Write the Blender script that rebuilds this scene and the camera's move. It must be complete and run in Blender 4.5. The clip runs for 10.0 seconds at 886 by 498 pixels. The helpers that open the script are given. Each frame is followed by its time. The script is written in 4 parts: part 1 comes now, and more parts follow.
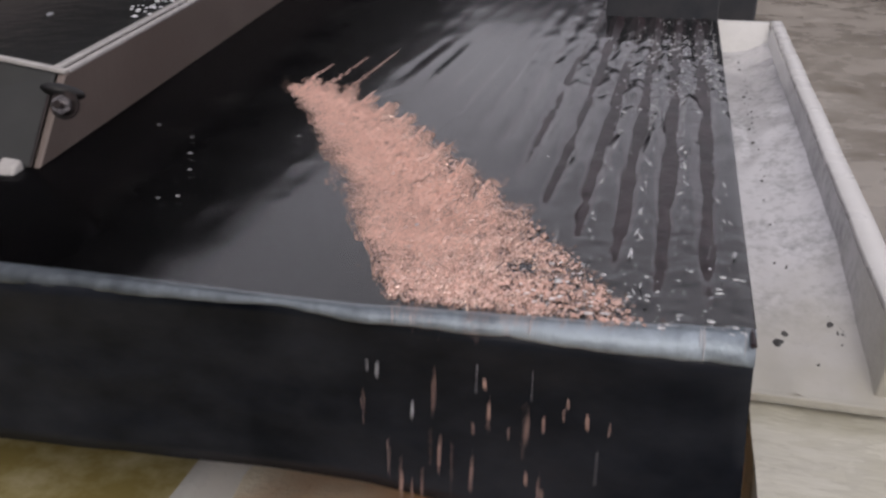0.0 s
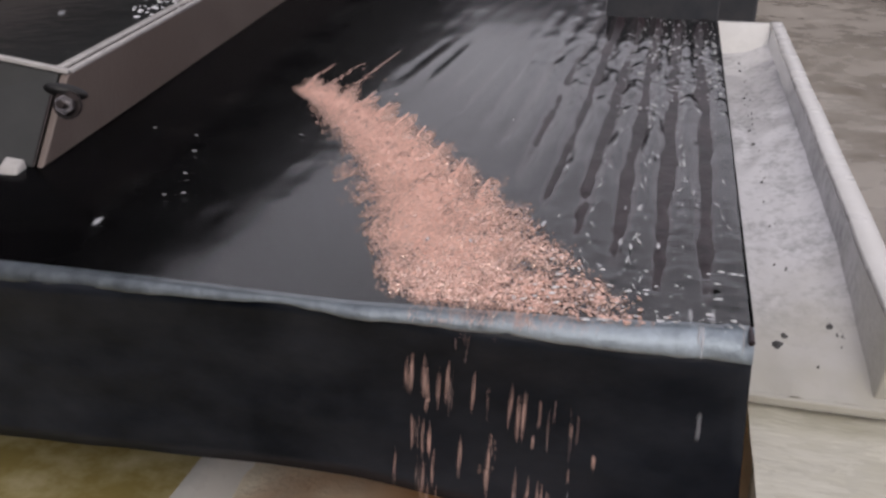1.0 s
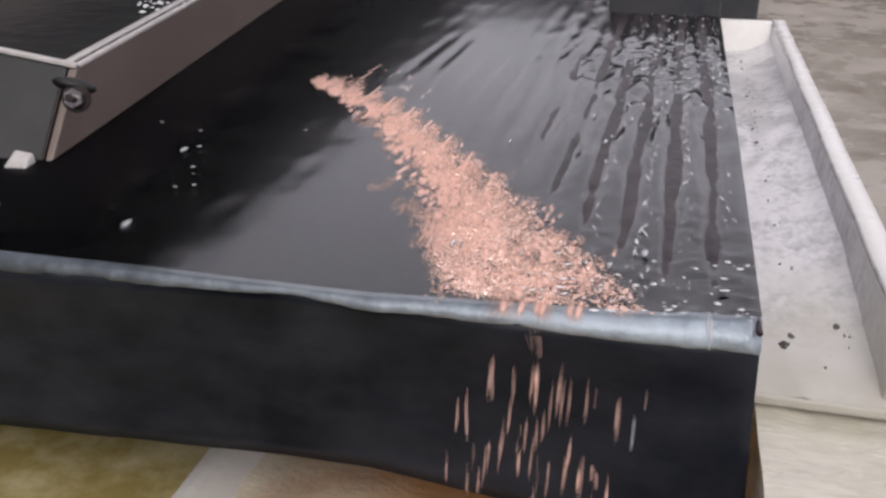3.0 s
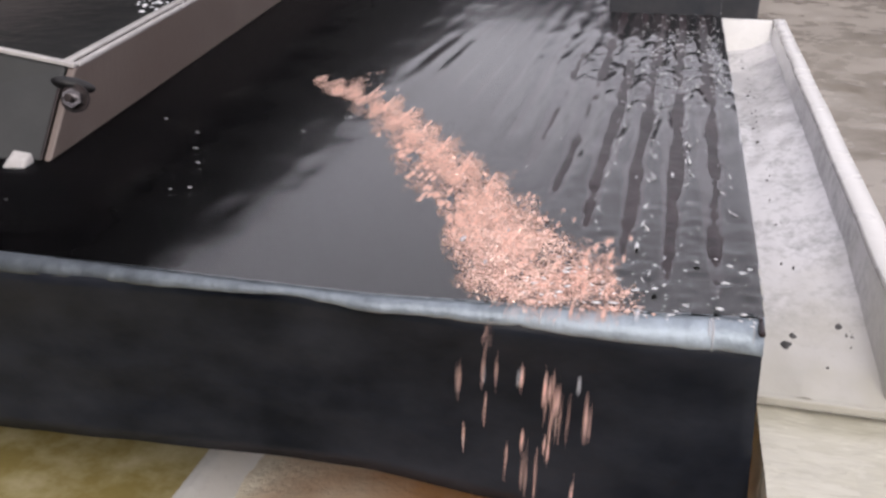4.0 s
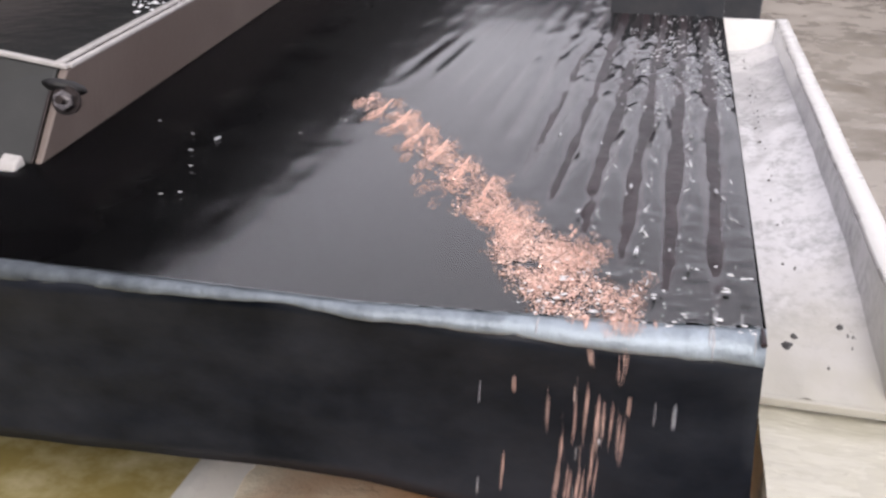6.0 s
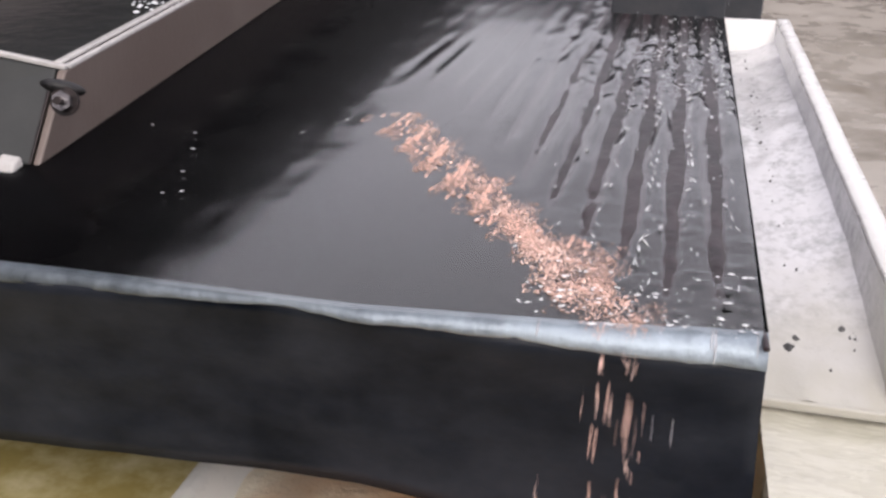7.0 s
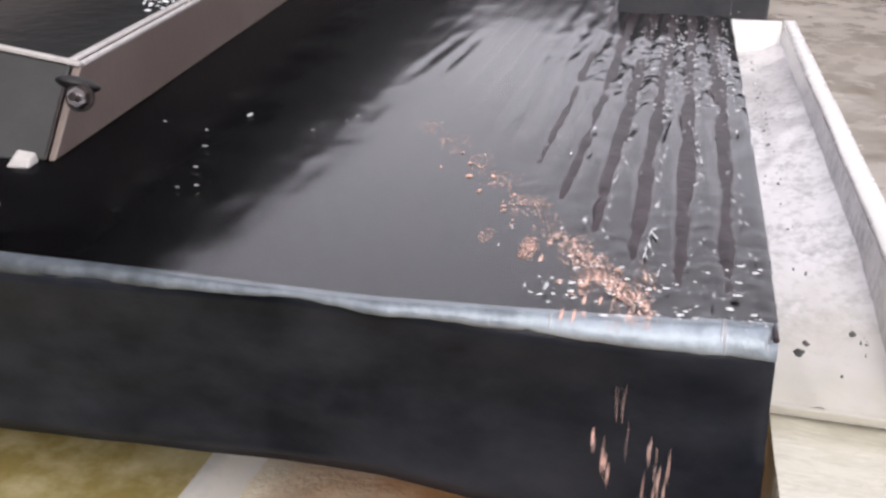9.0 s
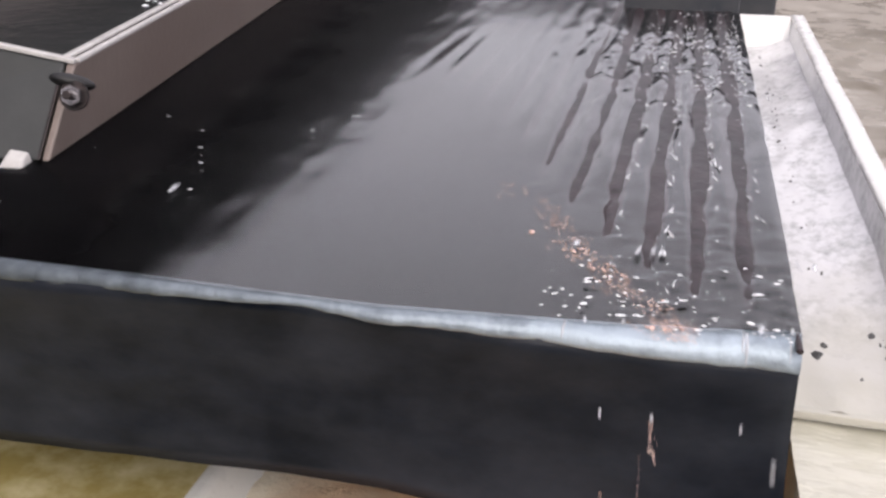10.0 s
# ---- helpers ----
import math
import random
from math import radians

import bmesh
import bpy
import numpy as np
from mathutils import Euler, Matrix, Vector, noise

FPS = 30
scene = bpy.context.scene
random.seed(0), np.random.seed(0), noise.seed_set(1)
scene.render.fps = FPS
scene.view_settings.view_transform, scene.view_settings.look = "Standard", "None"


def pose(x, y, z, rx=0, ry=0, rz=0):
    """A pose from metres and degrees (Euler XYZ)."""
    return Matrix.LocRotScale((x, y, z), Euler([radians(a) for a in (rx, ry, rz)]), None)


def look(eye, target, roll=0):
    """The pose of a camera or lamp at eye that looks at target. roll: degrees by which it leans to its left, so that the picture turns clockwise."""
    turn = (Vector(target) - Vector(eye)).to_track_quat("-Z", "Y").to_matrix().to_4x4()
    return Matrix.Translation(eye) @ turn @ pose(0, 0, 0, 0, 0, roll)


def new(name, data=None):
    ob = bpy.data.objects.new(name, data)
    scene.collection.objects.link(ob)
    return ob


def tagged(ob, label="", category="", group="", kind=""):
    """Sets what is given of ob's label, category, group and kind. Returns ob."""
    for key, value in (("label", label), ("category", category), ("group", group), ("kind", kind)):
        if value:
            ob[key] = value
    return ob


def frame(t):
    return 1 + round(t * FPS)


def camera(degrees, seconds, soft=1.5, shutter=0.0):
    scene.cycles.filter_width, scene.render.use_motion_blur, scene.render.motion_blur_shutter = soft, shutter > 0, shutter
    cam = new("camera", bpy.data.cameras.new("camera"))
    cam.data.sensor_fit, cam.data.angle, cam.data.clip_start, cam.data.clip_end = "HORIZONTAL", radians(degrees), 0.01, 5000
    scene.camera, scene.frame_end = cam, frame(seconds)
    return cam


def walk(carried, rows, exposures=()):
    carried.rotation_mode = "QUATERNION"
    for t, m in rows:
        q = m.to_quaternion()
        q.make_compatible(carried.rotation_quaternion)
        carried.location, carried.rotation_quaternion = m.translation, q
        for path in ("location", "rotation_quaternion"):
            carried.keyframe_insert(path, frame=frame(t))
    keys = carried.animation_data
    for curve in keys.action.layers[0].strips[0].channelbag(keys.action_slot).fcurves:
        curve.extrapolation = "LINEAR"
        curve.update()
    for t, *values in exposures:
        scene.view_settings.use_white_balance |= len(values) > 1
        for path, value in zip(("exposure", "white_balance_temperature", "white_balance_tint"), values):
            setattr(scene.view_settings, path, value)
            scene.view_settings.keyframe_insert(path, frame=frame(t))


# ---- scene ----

# ---- camera ----
cam = camera(52.0, 10.0, soft=2.6, shutter=0.25)
walk(cam, [
    (0.0, pose(-0.002, -0.002, 1.250, 65.45, -0.02, 14.14)),
    (0.5, pose(0.000, 0.000, 1.251, 65.49, 0.00, 14.22)),
    (1.0, pose(0.001, 0.001, 1.250, 65.52, 0.02, 14.22)),
    (1.5, pose(0.000, 0.002, 1.250, 65.50, -0.02, 14.21)),
    (2.0, pose(-0.002, 0.003, 1.251, 65.43, -0.06, 14.21)),
    (2.5, pose(-0.006, 0.007, 1.249, 65.38, -0.06, 14.14)),
    (4.0, pose(-0.011, 0.012, 1.246, 65.36, -0.06, 14.11)),
    (4.5, pose(-0.011, 0.015, 1.244, 65.39, -0.07, 14.16)),
    (5.0, pose(-0.008, 0.014, 1.244, 65.41, -0.07, 14.24)),
    (5.5, pose(-0.008, 0.015, 1.244, 65.38, -0.09, 14.28)),
    (7.0, pose(-0.010, 0.020, 1.244, 65.33, -0.13, 14.33)),
    (7.5, pose(-0.010, 0.024, 1.244, 65.35, -0.13, 14.41)),
    (8.0, pose(-0.008, 0.025, 1.243, 65.41, -0.11, 14.46)),
    (8.5, pose(-0.012, 0.027, 1.243, 65.43, -0.10, 14.46)),
    (9.0, pose(-0.017, 0.032, 1.242, 65.38, -0.12, 14.52)),
    (9.5, pose(-0.022, 0.042, 1.240, 65.27, -0.14, 14.61)),
    (10.0, pose(-0.034, 0.055, 1.235, 65.11, -0.13, 14.56)),
], exposures=[(0.0, -0.48), (2.5, -0.10), (4.5, 0.26), (7.5, 0.46), (10.0, 0.54)])

# ---- light: a bright overcast sky ----
world = bpy.data.worlds.new("sky")
scene.world = world
world.use_nodes = True
wt = world.node_tree
sky = wt.nodes.new("ShaderNodeTexSky")
sky.sky_type = "NISHITA"
sky.sun_disc = False
sky.sun_elevation = radians(44)
sky.sun_rotation = radians(165)
sky.dust_density = 6.0
sky.ozone_density = 1.0
wt.nodes["Background"].inputs["Strength"].default_value = 0.12
wt.links.new(sky.outputs[0], wt.nodes["Background"].inputs["Color"])
# an even cloud layer in front of the clear sky
cloud = wt.nodes.new("ShaderNodeBackground")
cloud_noise = wt.nodes.new("ShaderNodeTexNoise")
cloud_noise.inputs["Scale"].default_value = 2.5
cloud_noise.inputs["Detail"].default_value = 5.0
cloud_ramp = wt.nodes.new("ShaderNodeMix")
cloud_ramp.data_type = "RGBA"
cloud_ramp.inputs["A"].default_value = (0.85, 0.80, 0.89, 1)
cloud_ramp.inputs["B"].default_value = (1.04, 0.965, 1.01, 1)
wt.links.new(cloud_noise.outputs["Fac"], cloud_ramp.inputs["Factor"])
wt.links.new(cloud_ramp.outputs["Result"], cloud.inputs["Color"])
cloud.inputs["Strength"].default_value = 1.26
cover = wt.nodes.new("ShaderNodeMixShader")
cover.inputs[0].default_value = 0.7
wt.links.new(wt.nodes["Background"].outputs[0], cover.inputs[1])
wt.links.new(cloud.outputs[0], cover.inputs[2])
wt.links.new(cover.outputs[0], wt.nodes["World Output"].inputs["Surface"])
sun_data = bpy.data.lights.new("sun", "SUN")
sun_data.energy = 0.95
sun_data.angle = radians(25)
sun_data.color = (1.0, 0.97, 0.95)
sun = new("sun", sun_data)
sun.matrix_basis = look((1.0, -3.2, 4.2), (0, 1, 0))


# ---- materials ----
def material(name, colour, rough, metal=0.0, second=None, grain=30.0, mix=(0.4, 0.7), stretch=(1, 1, 1),
             bump=0.0, bump_scale=60.0, bump_stretch=(1, 1, 1), ior=1.45, coat=0.0, rough_vary=0.0, transmission=0.0,
             random_value=0.0):
    """Two colours mixed by noise at two scales, fine relief, and roughness that varies with it."""
    m = bpy.data.materials.new(name)
    m.use_nodes = True
    n, l = m.node_tree.nodes, m.node_tree.links
    b = n["Principled BSDF"]
    b.inputs["Metallic"].default_value = metal
    b.inputs["Roughness"].default_value = rough
    b.inputs["IOR"].default_value = ior
    b.inputs["Coat Weight"].default_value = coat
    b.inputs["Coat Roughness"].default_value = 0.05
    b.inputs["Transmission Weight"].default_value = transmission
    b.inputs["Base Color"].default_value = (*colour, 1)
    tc = n.new("ShaderNodeTexCoord")

    def noise_at(scale, spread, detail=5.0):
        mp = n.new("ShaderNodeMapping")
        mp.inputs["Scale"].default_value = spread
        tx = n.new("ShaderNodeTexNoise")
        tx.inputs["Scale"].default_value = scale
        tx.inputs["Detail"].default_value = detail
        tx.inputs["Roughness"].default_value = 0.6
        l.new(tc.outputs["Object"], mp.inputs["Vector"])
        l.new(mp.outputs["Vector"], tx.inputs["Vector"])
        return tx.outputs["Fac"]

    if second is not None:
        big, small = noise_at(grain * 0.15, stretch), noise_at(grain, stretch)
        add = n.new("ShaderNodeMath")
        add.operation = "MULTIPLY_ADD"
        add.inputs[1].default_value = 0.45
        l.new(small, add.inputs[0])
        half = n.new("ShaderNodeMath")
        half.operation = "MULTIPLY"
        half.inputs[1].default_value = 0.55
        l.new(big, half.inputs[0])
        l.new(half.outputs[0], add.inputs[2])
        ramp = n.new("ShaderNodeMapRange")
        ramp.inputs["From Min"].default_value, ramp.inputs["From Max"].default_value = mix
        l.new(add.outputs[0], ramp.inputs["Value"])
        mx = n.new("ShaderNodeMix")
        mx.data_type = "RGBA"
        mx.inputs["A"].default_value = (*colour, 1)
        mx.inputs["B"].default_value = (*second, 1)
        l.new(ramp.outputs["Result"], mx.inputs["Factor"])
        colour_out = mx.outputs["Result"]
        if random_value:
            oi = n.new("ShaderNodeNewGeometry")
            hv = n.new("ShaderNodeHueSaturation")
            vr = n.new("ShaderNodeMapRange")
            vr.inputs["To Min"].default_value, vr.inputs["To Max"].default_value = 1 - random_value, 1 + random_value
            l.new(oi.outputs["Random Per Island"], vr.inputs["Value"])
            l.new(vr.outputs["Result"], hv.inputs["Value"])
            l.new(colour_out, hv.inputs["Color"])
            colour_out = hv.outputs["Color"]
        l.new(colour_out, b.inputs["Base Color"])
        if rough_vary:
            rr = n.new("ShaderNodeMapRange")
            rr.inputs["To Min"].default_value, rr.inputs["To Max"].default_value = max(0.02, rough - rough_vary), rough + rough_vary
            l.new(ramp.outputs["Result"], rr.inputs["Value"])
            l.new(rr.outputs["Result"], b.inputs["Roughness"])
    if bump:
        bp = n.new("ShaderNodeBump")
        bp.inputs["Strength"].default_value = 1.0
        bp.inputs["Distance"].default_value = bump
        l.new(noise_at(bump_scale, bump_stretch, 3.0), bp.inputs["Height"])
        l.new(bp.outputs["Normal"], b.inputs["Normal"])
    return m


M_DECK = material("wet_black_gelcoat", (0.0012, 0.0012, 0.0014), 0.16, second=(0.003, 0.0026, 0.0028), grain=22, rough_vary=0.06,
                  bump=0.0005, bump_scale=26, bump_stretch=(1.6, 0.7, 1), ior=1.08)
M_RIFFLE = material("wet_riffle_rubber", (0.014, 0.010, 0.012), 0.33, second=(0.055, 0.038, 0.043), grain=40, bump=0.0008, bump_scale=60, ior=1.3)
# pale blue tones put the lip's sky sheen into its colour
M_LIP = material("pale_sheen_metal_edging", (0.13, 0.155, 0.18), 0.46, 0.5, second=(0.46, 0.53, 0.60), grain=36, mix=(0.34, 0.62), rough_vary=0.12,
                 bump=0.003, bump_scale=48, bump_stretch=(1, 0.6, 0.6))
# the greyer blotches put a wet sheen into the rubber's colour
M_APRON = material("black_apron_rubber", (0.004, 0.006, 0.011), 0.40, second=(0.025, 0.028, 0.037), grain=13, mix=(0.42, 0.64), stretch=(0.7, 1, 1.25), rough_vary=0.12,
                   bump=0.0016, bump_scale=18, bump_stretch=(0.6, 1, 1.6), ior=1.26)
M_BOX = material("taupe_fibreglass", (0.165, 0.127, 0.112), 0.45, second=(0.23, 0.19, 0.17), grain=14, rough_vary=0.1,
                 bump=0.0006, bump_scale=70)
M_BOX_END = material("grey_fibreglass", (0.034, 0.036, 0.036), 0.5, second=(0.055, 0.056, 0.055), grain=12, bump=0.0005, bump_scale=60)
M_RIM = material("worn_pale_rim", (0.42, 0.40, 0.39), 0.25, second=(0.62, 0.6, 0.58), grain=60, bump=0.0008, bump_scale=90)
M_CAP = material("black_rubber_cap", (0.008, 0.008, 0.009), 0.5, second=(0.02, 0.018, 0.018), grain=50, bump=0.001, bump_scale=80)
M_STEEL = material("dark_bolt_steel", (0.02, 0.018, 0.018), 0.35, 0.6, second=(0.06, 0.045, 0.045), grain=80, bump=0.0006, bump_scale=150)
M_BOLT = material("wet_worn_steel", (0.10, 0.09, 0.095), 0.22, 0.8, second=(0.42, 0.40, 0.42), grain=70, bump=0.0008, bump_scale=130)
M_WHITE = material("white_fibreglass", (0.76, 0.75, 0.735), 0.35, second=(0.66, 0.65, 0.62), grain=10, mix=(0.45, 0.75), rough_vary=0.1,
                   bump=0.0007, bump_scale=50)
M_WETWHITE = material("wet_white_fibreglass", (0.69, 0.68, 0.695), 0.18, second=(0.30, 0.30, 0.30), grain=70, mix=(0.48, 0.71), rough_vary=0.1,
                      stretch=(1, 0.7, 1), bump=0.0014, bump_scale=55, bump_stretch=(1, 0.7, 1))
M_SILT = material("dark_silt", (0.06, 0.06, 0.062), 0.5, second=(0.15, 0.145, 0.14), grain=60, bump=0.001, bump_scale=120)
M_GROUND = material("wet_grey_mud", (0.22, 0.19, 0.15), 0.28, second=(0.46, 0.42, 0.37), grain=5, mix=(0.36, 0.66), stretch=(0.9, 1.0, 1), rough_vary=0.18,
                    bump=0.005, bump_scale=7)
M_POOL = material("murky_water", (0.38, 0.30, 0.11), 0.15, second=(0.76, 0.69, 0.44), grain=13, mix=(0.42, 0.62), rough_vary=0.05,
                  bump=0.004, bump_scale=14, ior=1.33)
M_COPPER = material("copper_granules", (0.79, 0.48, 0.39), 0.38, 0.12, second=(0.88, 0.63, 0.545), grain=700, mix=(0.3, 0.7), random_value=0.28, bump=0.0006, bump_scale=900)
M_COPPER_WET = material("wet_copper_granules", (0.82, 0.53, 0.44), 0.2, 0.4, second=(0.92, 0.74, 0.67), grain=200, random_value=0.45)
# paler streaks along x paint wet reflections into the concrete's colour
M_CONCRETE = material("pale_wet_concrete", (0.44, 0.42, 0.33), 0.22, second=(0.64, 0.62, 0.54), grain=16, mix=(0.40, 0.62), stretch=(0.6, 1.6, 1), rough_vary=0.18, bump=0.004, bump_scale=18, bump_stretch=(0.6, 1.6, 1))
M_COPPER_BED = material("wet_copper_silt", (0.70, 0.33, 0.12), 0.35, 0.1, second=(0.76, 0.45, 0.24), grain=30, bump=0.004, bump_scale=90)
M_WATER = material("water_film", (0.9, 0.92, 0.95), 0.11, ior=1.7, transmission=1.0)


def fade_reflection(m, x0, x1, slope):
    """Lowers the film's IOR leftwards, drawing in the edge between bright and dark reflection."""
    n, l = m.node_tree.nodes, m.node_tree.links
    tc, sep, lean, tx, mr = n.new("ShaderNodeTexCoord"), n.new("ShaderNodeSeparateXYZ"), n.new("ShaderNodeMath"), n.new("ShaderNodeTexNoise"), n.new("ShaderNodeMapRange")
    wander = n.new("ShaderNodeMath")
    l.new(tc.outputs["Object"], sep.inputs[0])
    lean.operation = wander.operation = "MULTIPLY_ADD"
    lean.inputs[1].default_value = slope
    l.new(sep.outputs["Y"], lean.inputs[0])
    l.new(sep.outputs["X"], lean.inputs[2])
    tx.inputs["Scale"].default_value = 9.0
    l.new(tc.outputs["Object"], tx.inputs["Vector"])
    wander.inputs[1].default_value = 0.22
    l.new(tx.outputs["Fac"], wander.inputs[0])
    l.new(lean.outputs[0], wander.inputs[2])
    mr.interpolation_type = "SMOOTHSTEP"
    mr.inputs["From Min"].default_value, mr.inputs["From Max"].default_value = x0, x1
    mr.inputs["To Min"].default_value, mr.inputs["To Max"].default_value = 1.02, 1.7
    l.new(wander.outputs[0], mr.inputs["Value"])
    l.new(mr.outputs["Result"], n["Principled BSDF"].inputs["IOR"])


fade_reflection(M_WATER, -0.52, -0.26, 0.12)
M_WHITE_FLECK = material("white_fleck", (0.80, 0.81, 0.84), 0.25, second=(0.9, 0.9, 0.92), grain=80, ior=1.33)
M_DROP = material("aerated_water", (0.86, 0.87, 0.9), 0.08, ior=1.33, transmission=0.6)
M_DARKFRAME = material("dark_painted_steel", (0.03, 0.035, 0.045), 0.5, second=(0.07, 0.07, 0.075), grain=20, bump=0.001, bump_scale=60)
M_WALL = material("dark_shed_wall", (0.010, 0.011, 0.012), 0.8, second=(0.018, 0.018, 0.019), grain=5, bump=0.003, bump_scale=20)
M_FARWALL = material("grey_block_wall", (0.06, 0.06, 0.075), 0.85, second=(0.09, 0.088, 0.1), grain=6, bump=0.003, bump_scale=25)


def sheen_towards(m, x0, v0, x1, v1):
    """Raises the base colour's value along x, a sky sheen painted brighter to the right."""
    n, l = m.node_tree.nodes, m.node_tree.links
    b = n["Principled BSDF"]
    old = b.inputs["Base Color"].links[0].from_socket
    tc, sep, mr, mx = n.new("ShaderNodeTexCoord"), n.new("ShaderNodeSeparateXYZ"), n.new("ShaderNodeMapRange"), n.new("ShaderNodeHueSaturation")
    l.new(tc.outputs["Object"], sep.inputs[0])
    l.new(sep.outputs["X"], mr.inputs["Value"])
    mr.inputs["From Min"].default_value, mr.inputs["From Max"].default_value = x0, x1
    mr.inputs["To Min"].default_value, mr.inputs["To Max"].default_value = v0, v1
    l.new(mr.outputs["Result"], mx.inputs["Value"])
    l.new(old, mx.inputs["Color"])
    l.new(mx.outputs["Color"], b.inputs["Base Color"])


def thinning(m, x0, x1, pale, axis="X"):
    """A bed or a stain that gives way to another colour along one axis, with an uneven border."""
    n, l = m.node_tree.nodes, m.node_tree.links
    b = n["Principled BSDF"]
    old = b.inputs["Base Color"].links[0].from_socket
    tc, sep, tx, add, mr, mx = (n.new("ShaderNodeTexCoord"), n.new("ShaderNodeSeparateXYZ"), n.new("ShaderNodeTexNoise"), n.new("ShaderNodeMath"), n.new("ShaderNodeMapRange"), n.new("ShaderNodeMix"))
    mx.data_type = "RGBA"
    l.new(tc.outputs["Object"], sep.inputs[0])
    l.new(tc.outputs["Object"], tx.inputs["Vector"])
    tx.inputs["Scale"].default_value = 12.0
    add.operation = "MULTIPLY_ADD"
    add.inputs[1].default_value = 0.3
    l.new(tx.outputs["Fac"], add.inputs[0])
    l.new(sep.outputs[axis], add.inputs[2])
    mr.inputs["From Min"].default_value, mr.inputs["From Max"].default_value = x0 + 0.15, x1 + 0.15
    l.new(add.outputs[0], mr.inputs["Value"])
    l.new(mr.outputs["Result"], mx.inputs["Factor"])
    mx.inputs["A"].default_value = (*pale, 1)
    l.new(old, mx.inputs["B"])
    l.new(mx.outputs["Result"], b.inputs["Base Color"])


thinning(M_COPPER_BED, -0.56, -0.24, (0.86, 0.77, 0.63))
thinning(M_WETWHITE, 0.98, 1.36, (0.50, 0.48, 0.42), "Y")
sheen_towards(M_LIP, -0.75, 0.28, 0.05, 0.95)


# ---- mesh helpers ----
def mesh_of(name, bm, mat, smooth=False):
    me = bpy.data.meshes.new(name)
    bmesh.ops.recalc_face_normals(bm, faces=bm.faces)
    for f in bm.faces:
        f.smooth = smooth
    bm.to_mesh(me)
    bm.free()
    me.materials.append(mat)
    return me


def part(name, bm, mat, parent=None, label="", smooth=False):
    ob = new(name, mesh_of(name, bm, mat, smooth))
    if parent is not None:
        ob.parent = parent
    if label:
        tagged(ob, label)
    return ob


def hull(points8, bevel=0.0, segments=2):
    """A six-sided block from its four lower and four upper corners, edges bevelled."""
    bm = bmesh.new()
    v = [bm.verts.new(p) for p in points8]
    for q in ((3, 2, 1, 0), (4, 5, 6, 7), (0, 1, 5, 4), (1, 2, 6, 5), (2, 3, 7, 6), (3, 0, 4, 7)):
        bm.faces.new([v[i] for i in q])
    if bevel:
        bmesh.ops.bevel(bm, geom=bm.edges[:], offset=bevel, segments=segments, affect="EDGES", profile=0.5)
    return bm


def block(x0, x1, y0, y1, z0, z1, bevel=0.0, segments=2):
    return hull([(x0, y0, z0), (x1, y0, z0), (x1, y1, z0), (x0, y1, z0),
                 (x0, y0, z1), (x1, y0, z1), (x1, y1, z1), (x0, y1, z1)], bevel, segments)


def rod(radius, depth, segments=12, bevel=0.0):
    bm = bmesh.new()
    bmesh.ops.create_cone(bm, cap_ends=True, segments=segments, radius1=radius, radius2=radius, depth=depth)
    if bevel:
        bmesh.ops.bevel(bm, geom=[e for e in bm.edges if e.calc_length() < radius * 1.2 and len(e.link_faces) == 2
                                  and abs(e.verts[0].co.z - e.verts[1].co.z) < 1e-6], offset=bevel, segments=2, affect="EDGES")
    return bm


def empty(name, at=(0, 0, 0)):
    ob = new(name)
    ob.empty_display_size = 0.1
    ob.location = at
    return ob


DECK_Z = 0.80
LIP_Y = 0.80          # outermost line of the discharge lip
RIGHT_X = 0.108       # tailings edge of the deck
LEFT_X = -1.75
FAR_Y = 4.9


def band_right(y):
    """Where the riffles run out: the upper border of the copper band."""
    return float(np.interp(y, (0.80, 0.844, 0.979, 1.159, 1.503, 1.692), (0.015, -0.012, -0.099, -0.224, -0.468, -0.722)))


def band_left(y):
    return float(np.interp(y, (0.80, 0.857, 1.004, 1.27, 1.50, 1.692), (-0.262, -0.277, -0.346, -0.488, -0.625, -0.742)))


def riffle_start(x):
    return float(np.interp(x, (-1.2, -0.722, -0.468, -0.224, -0.099, -0.012, 0.02), (2.1, 1.692, 1.503, 1.159, 0.979, 0.89, 0.87)))


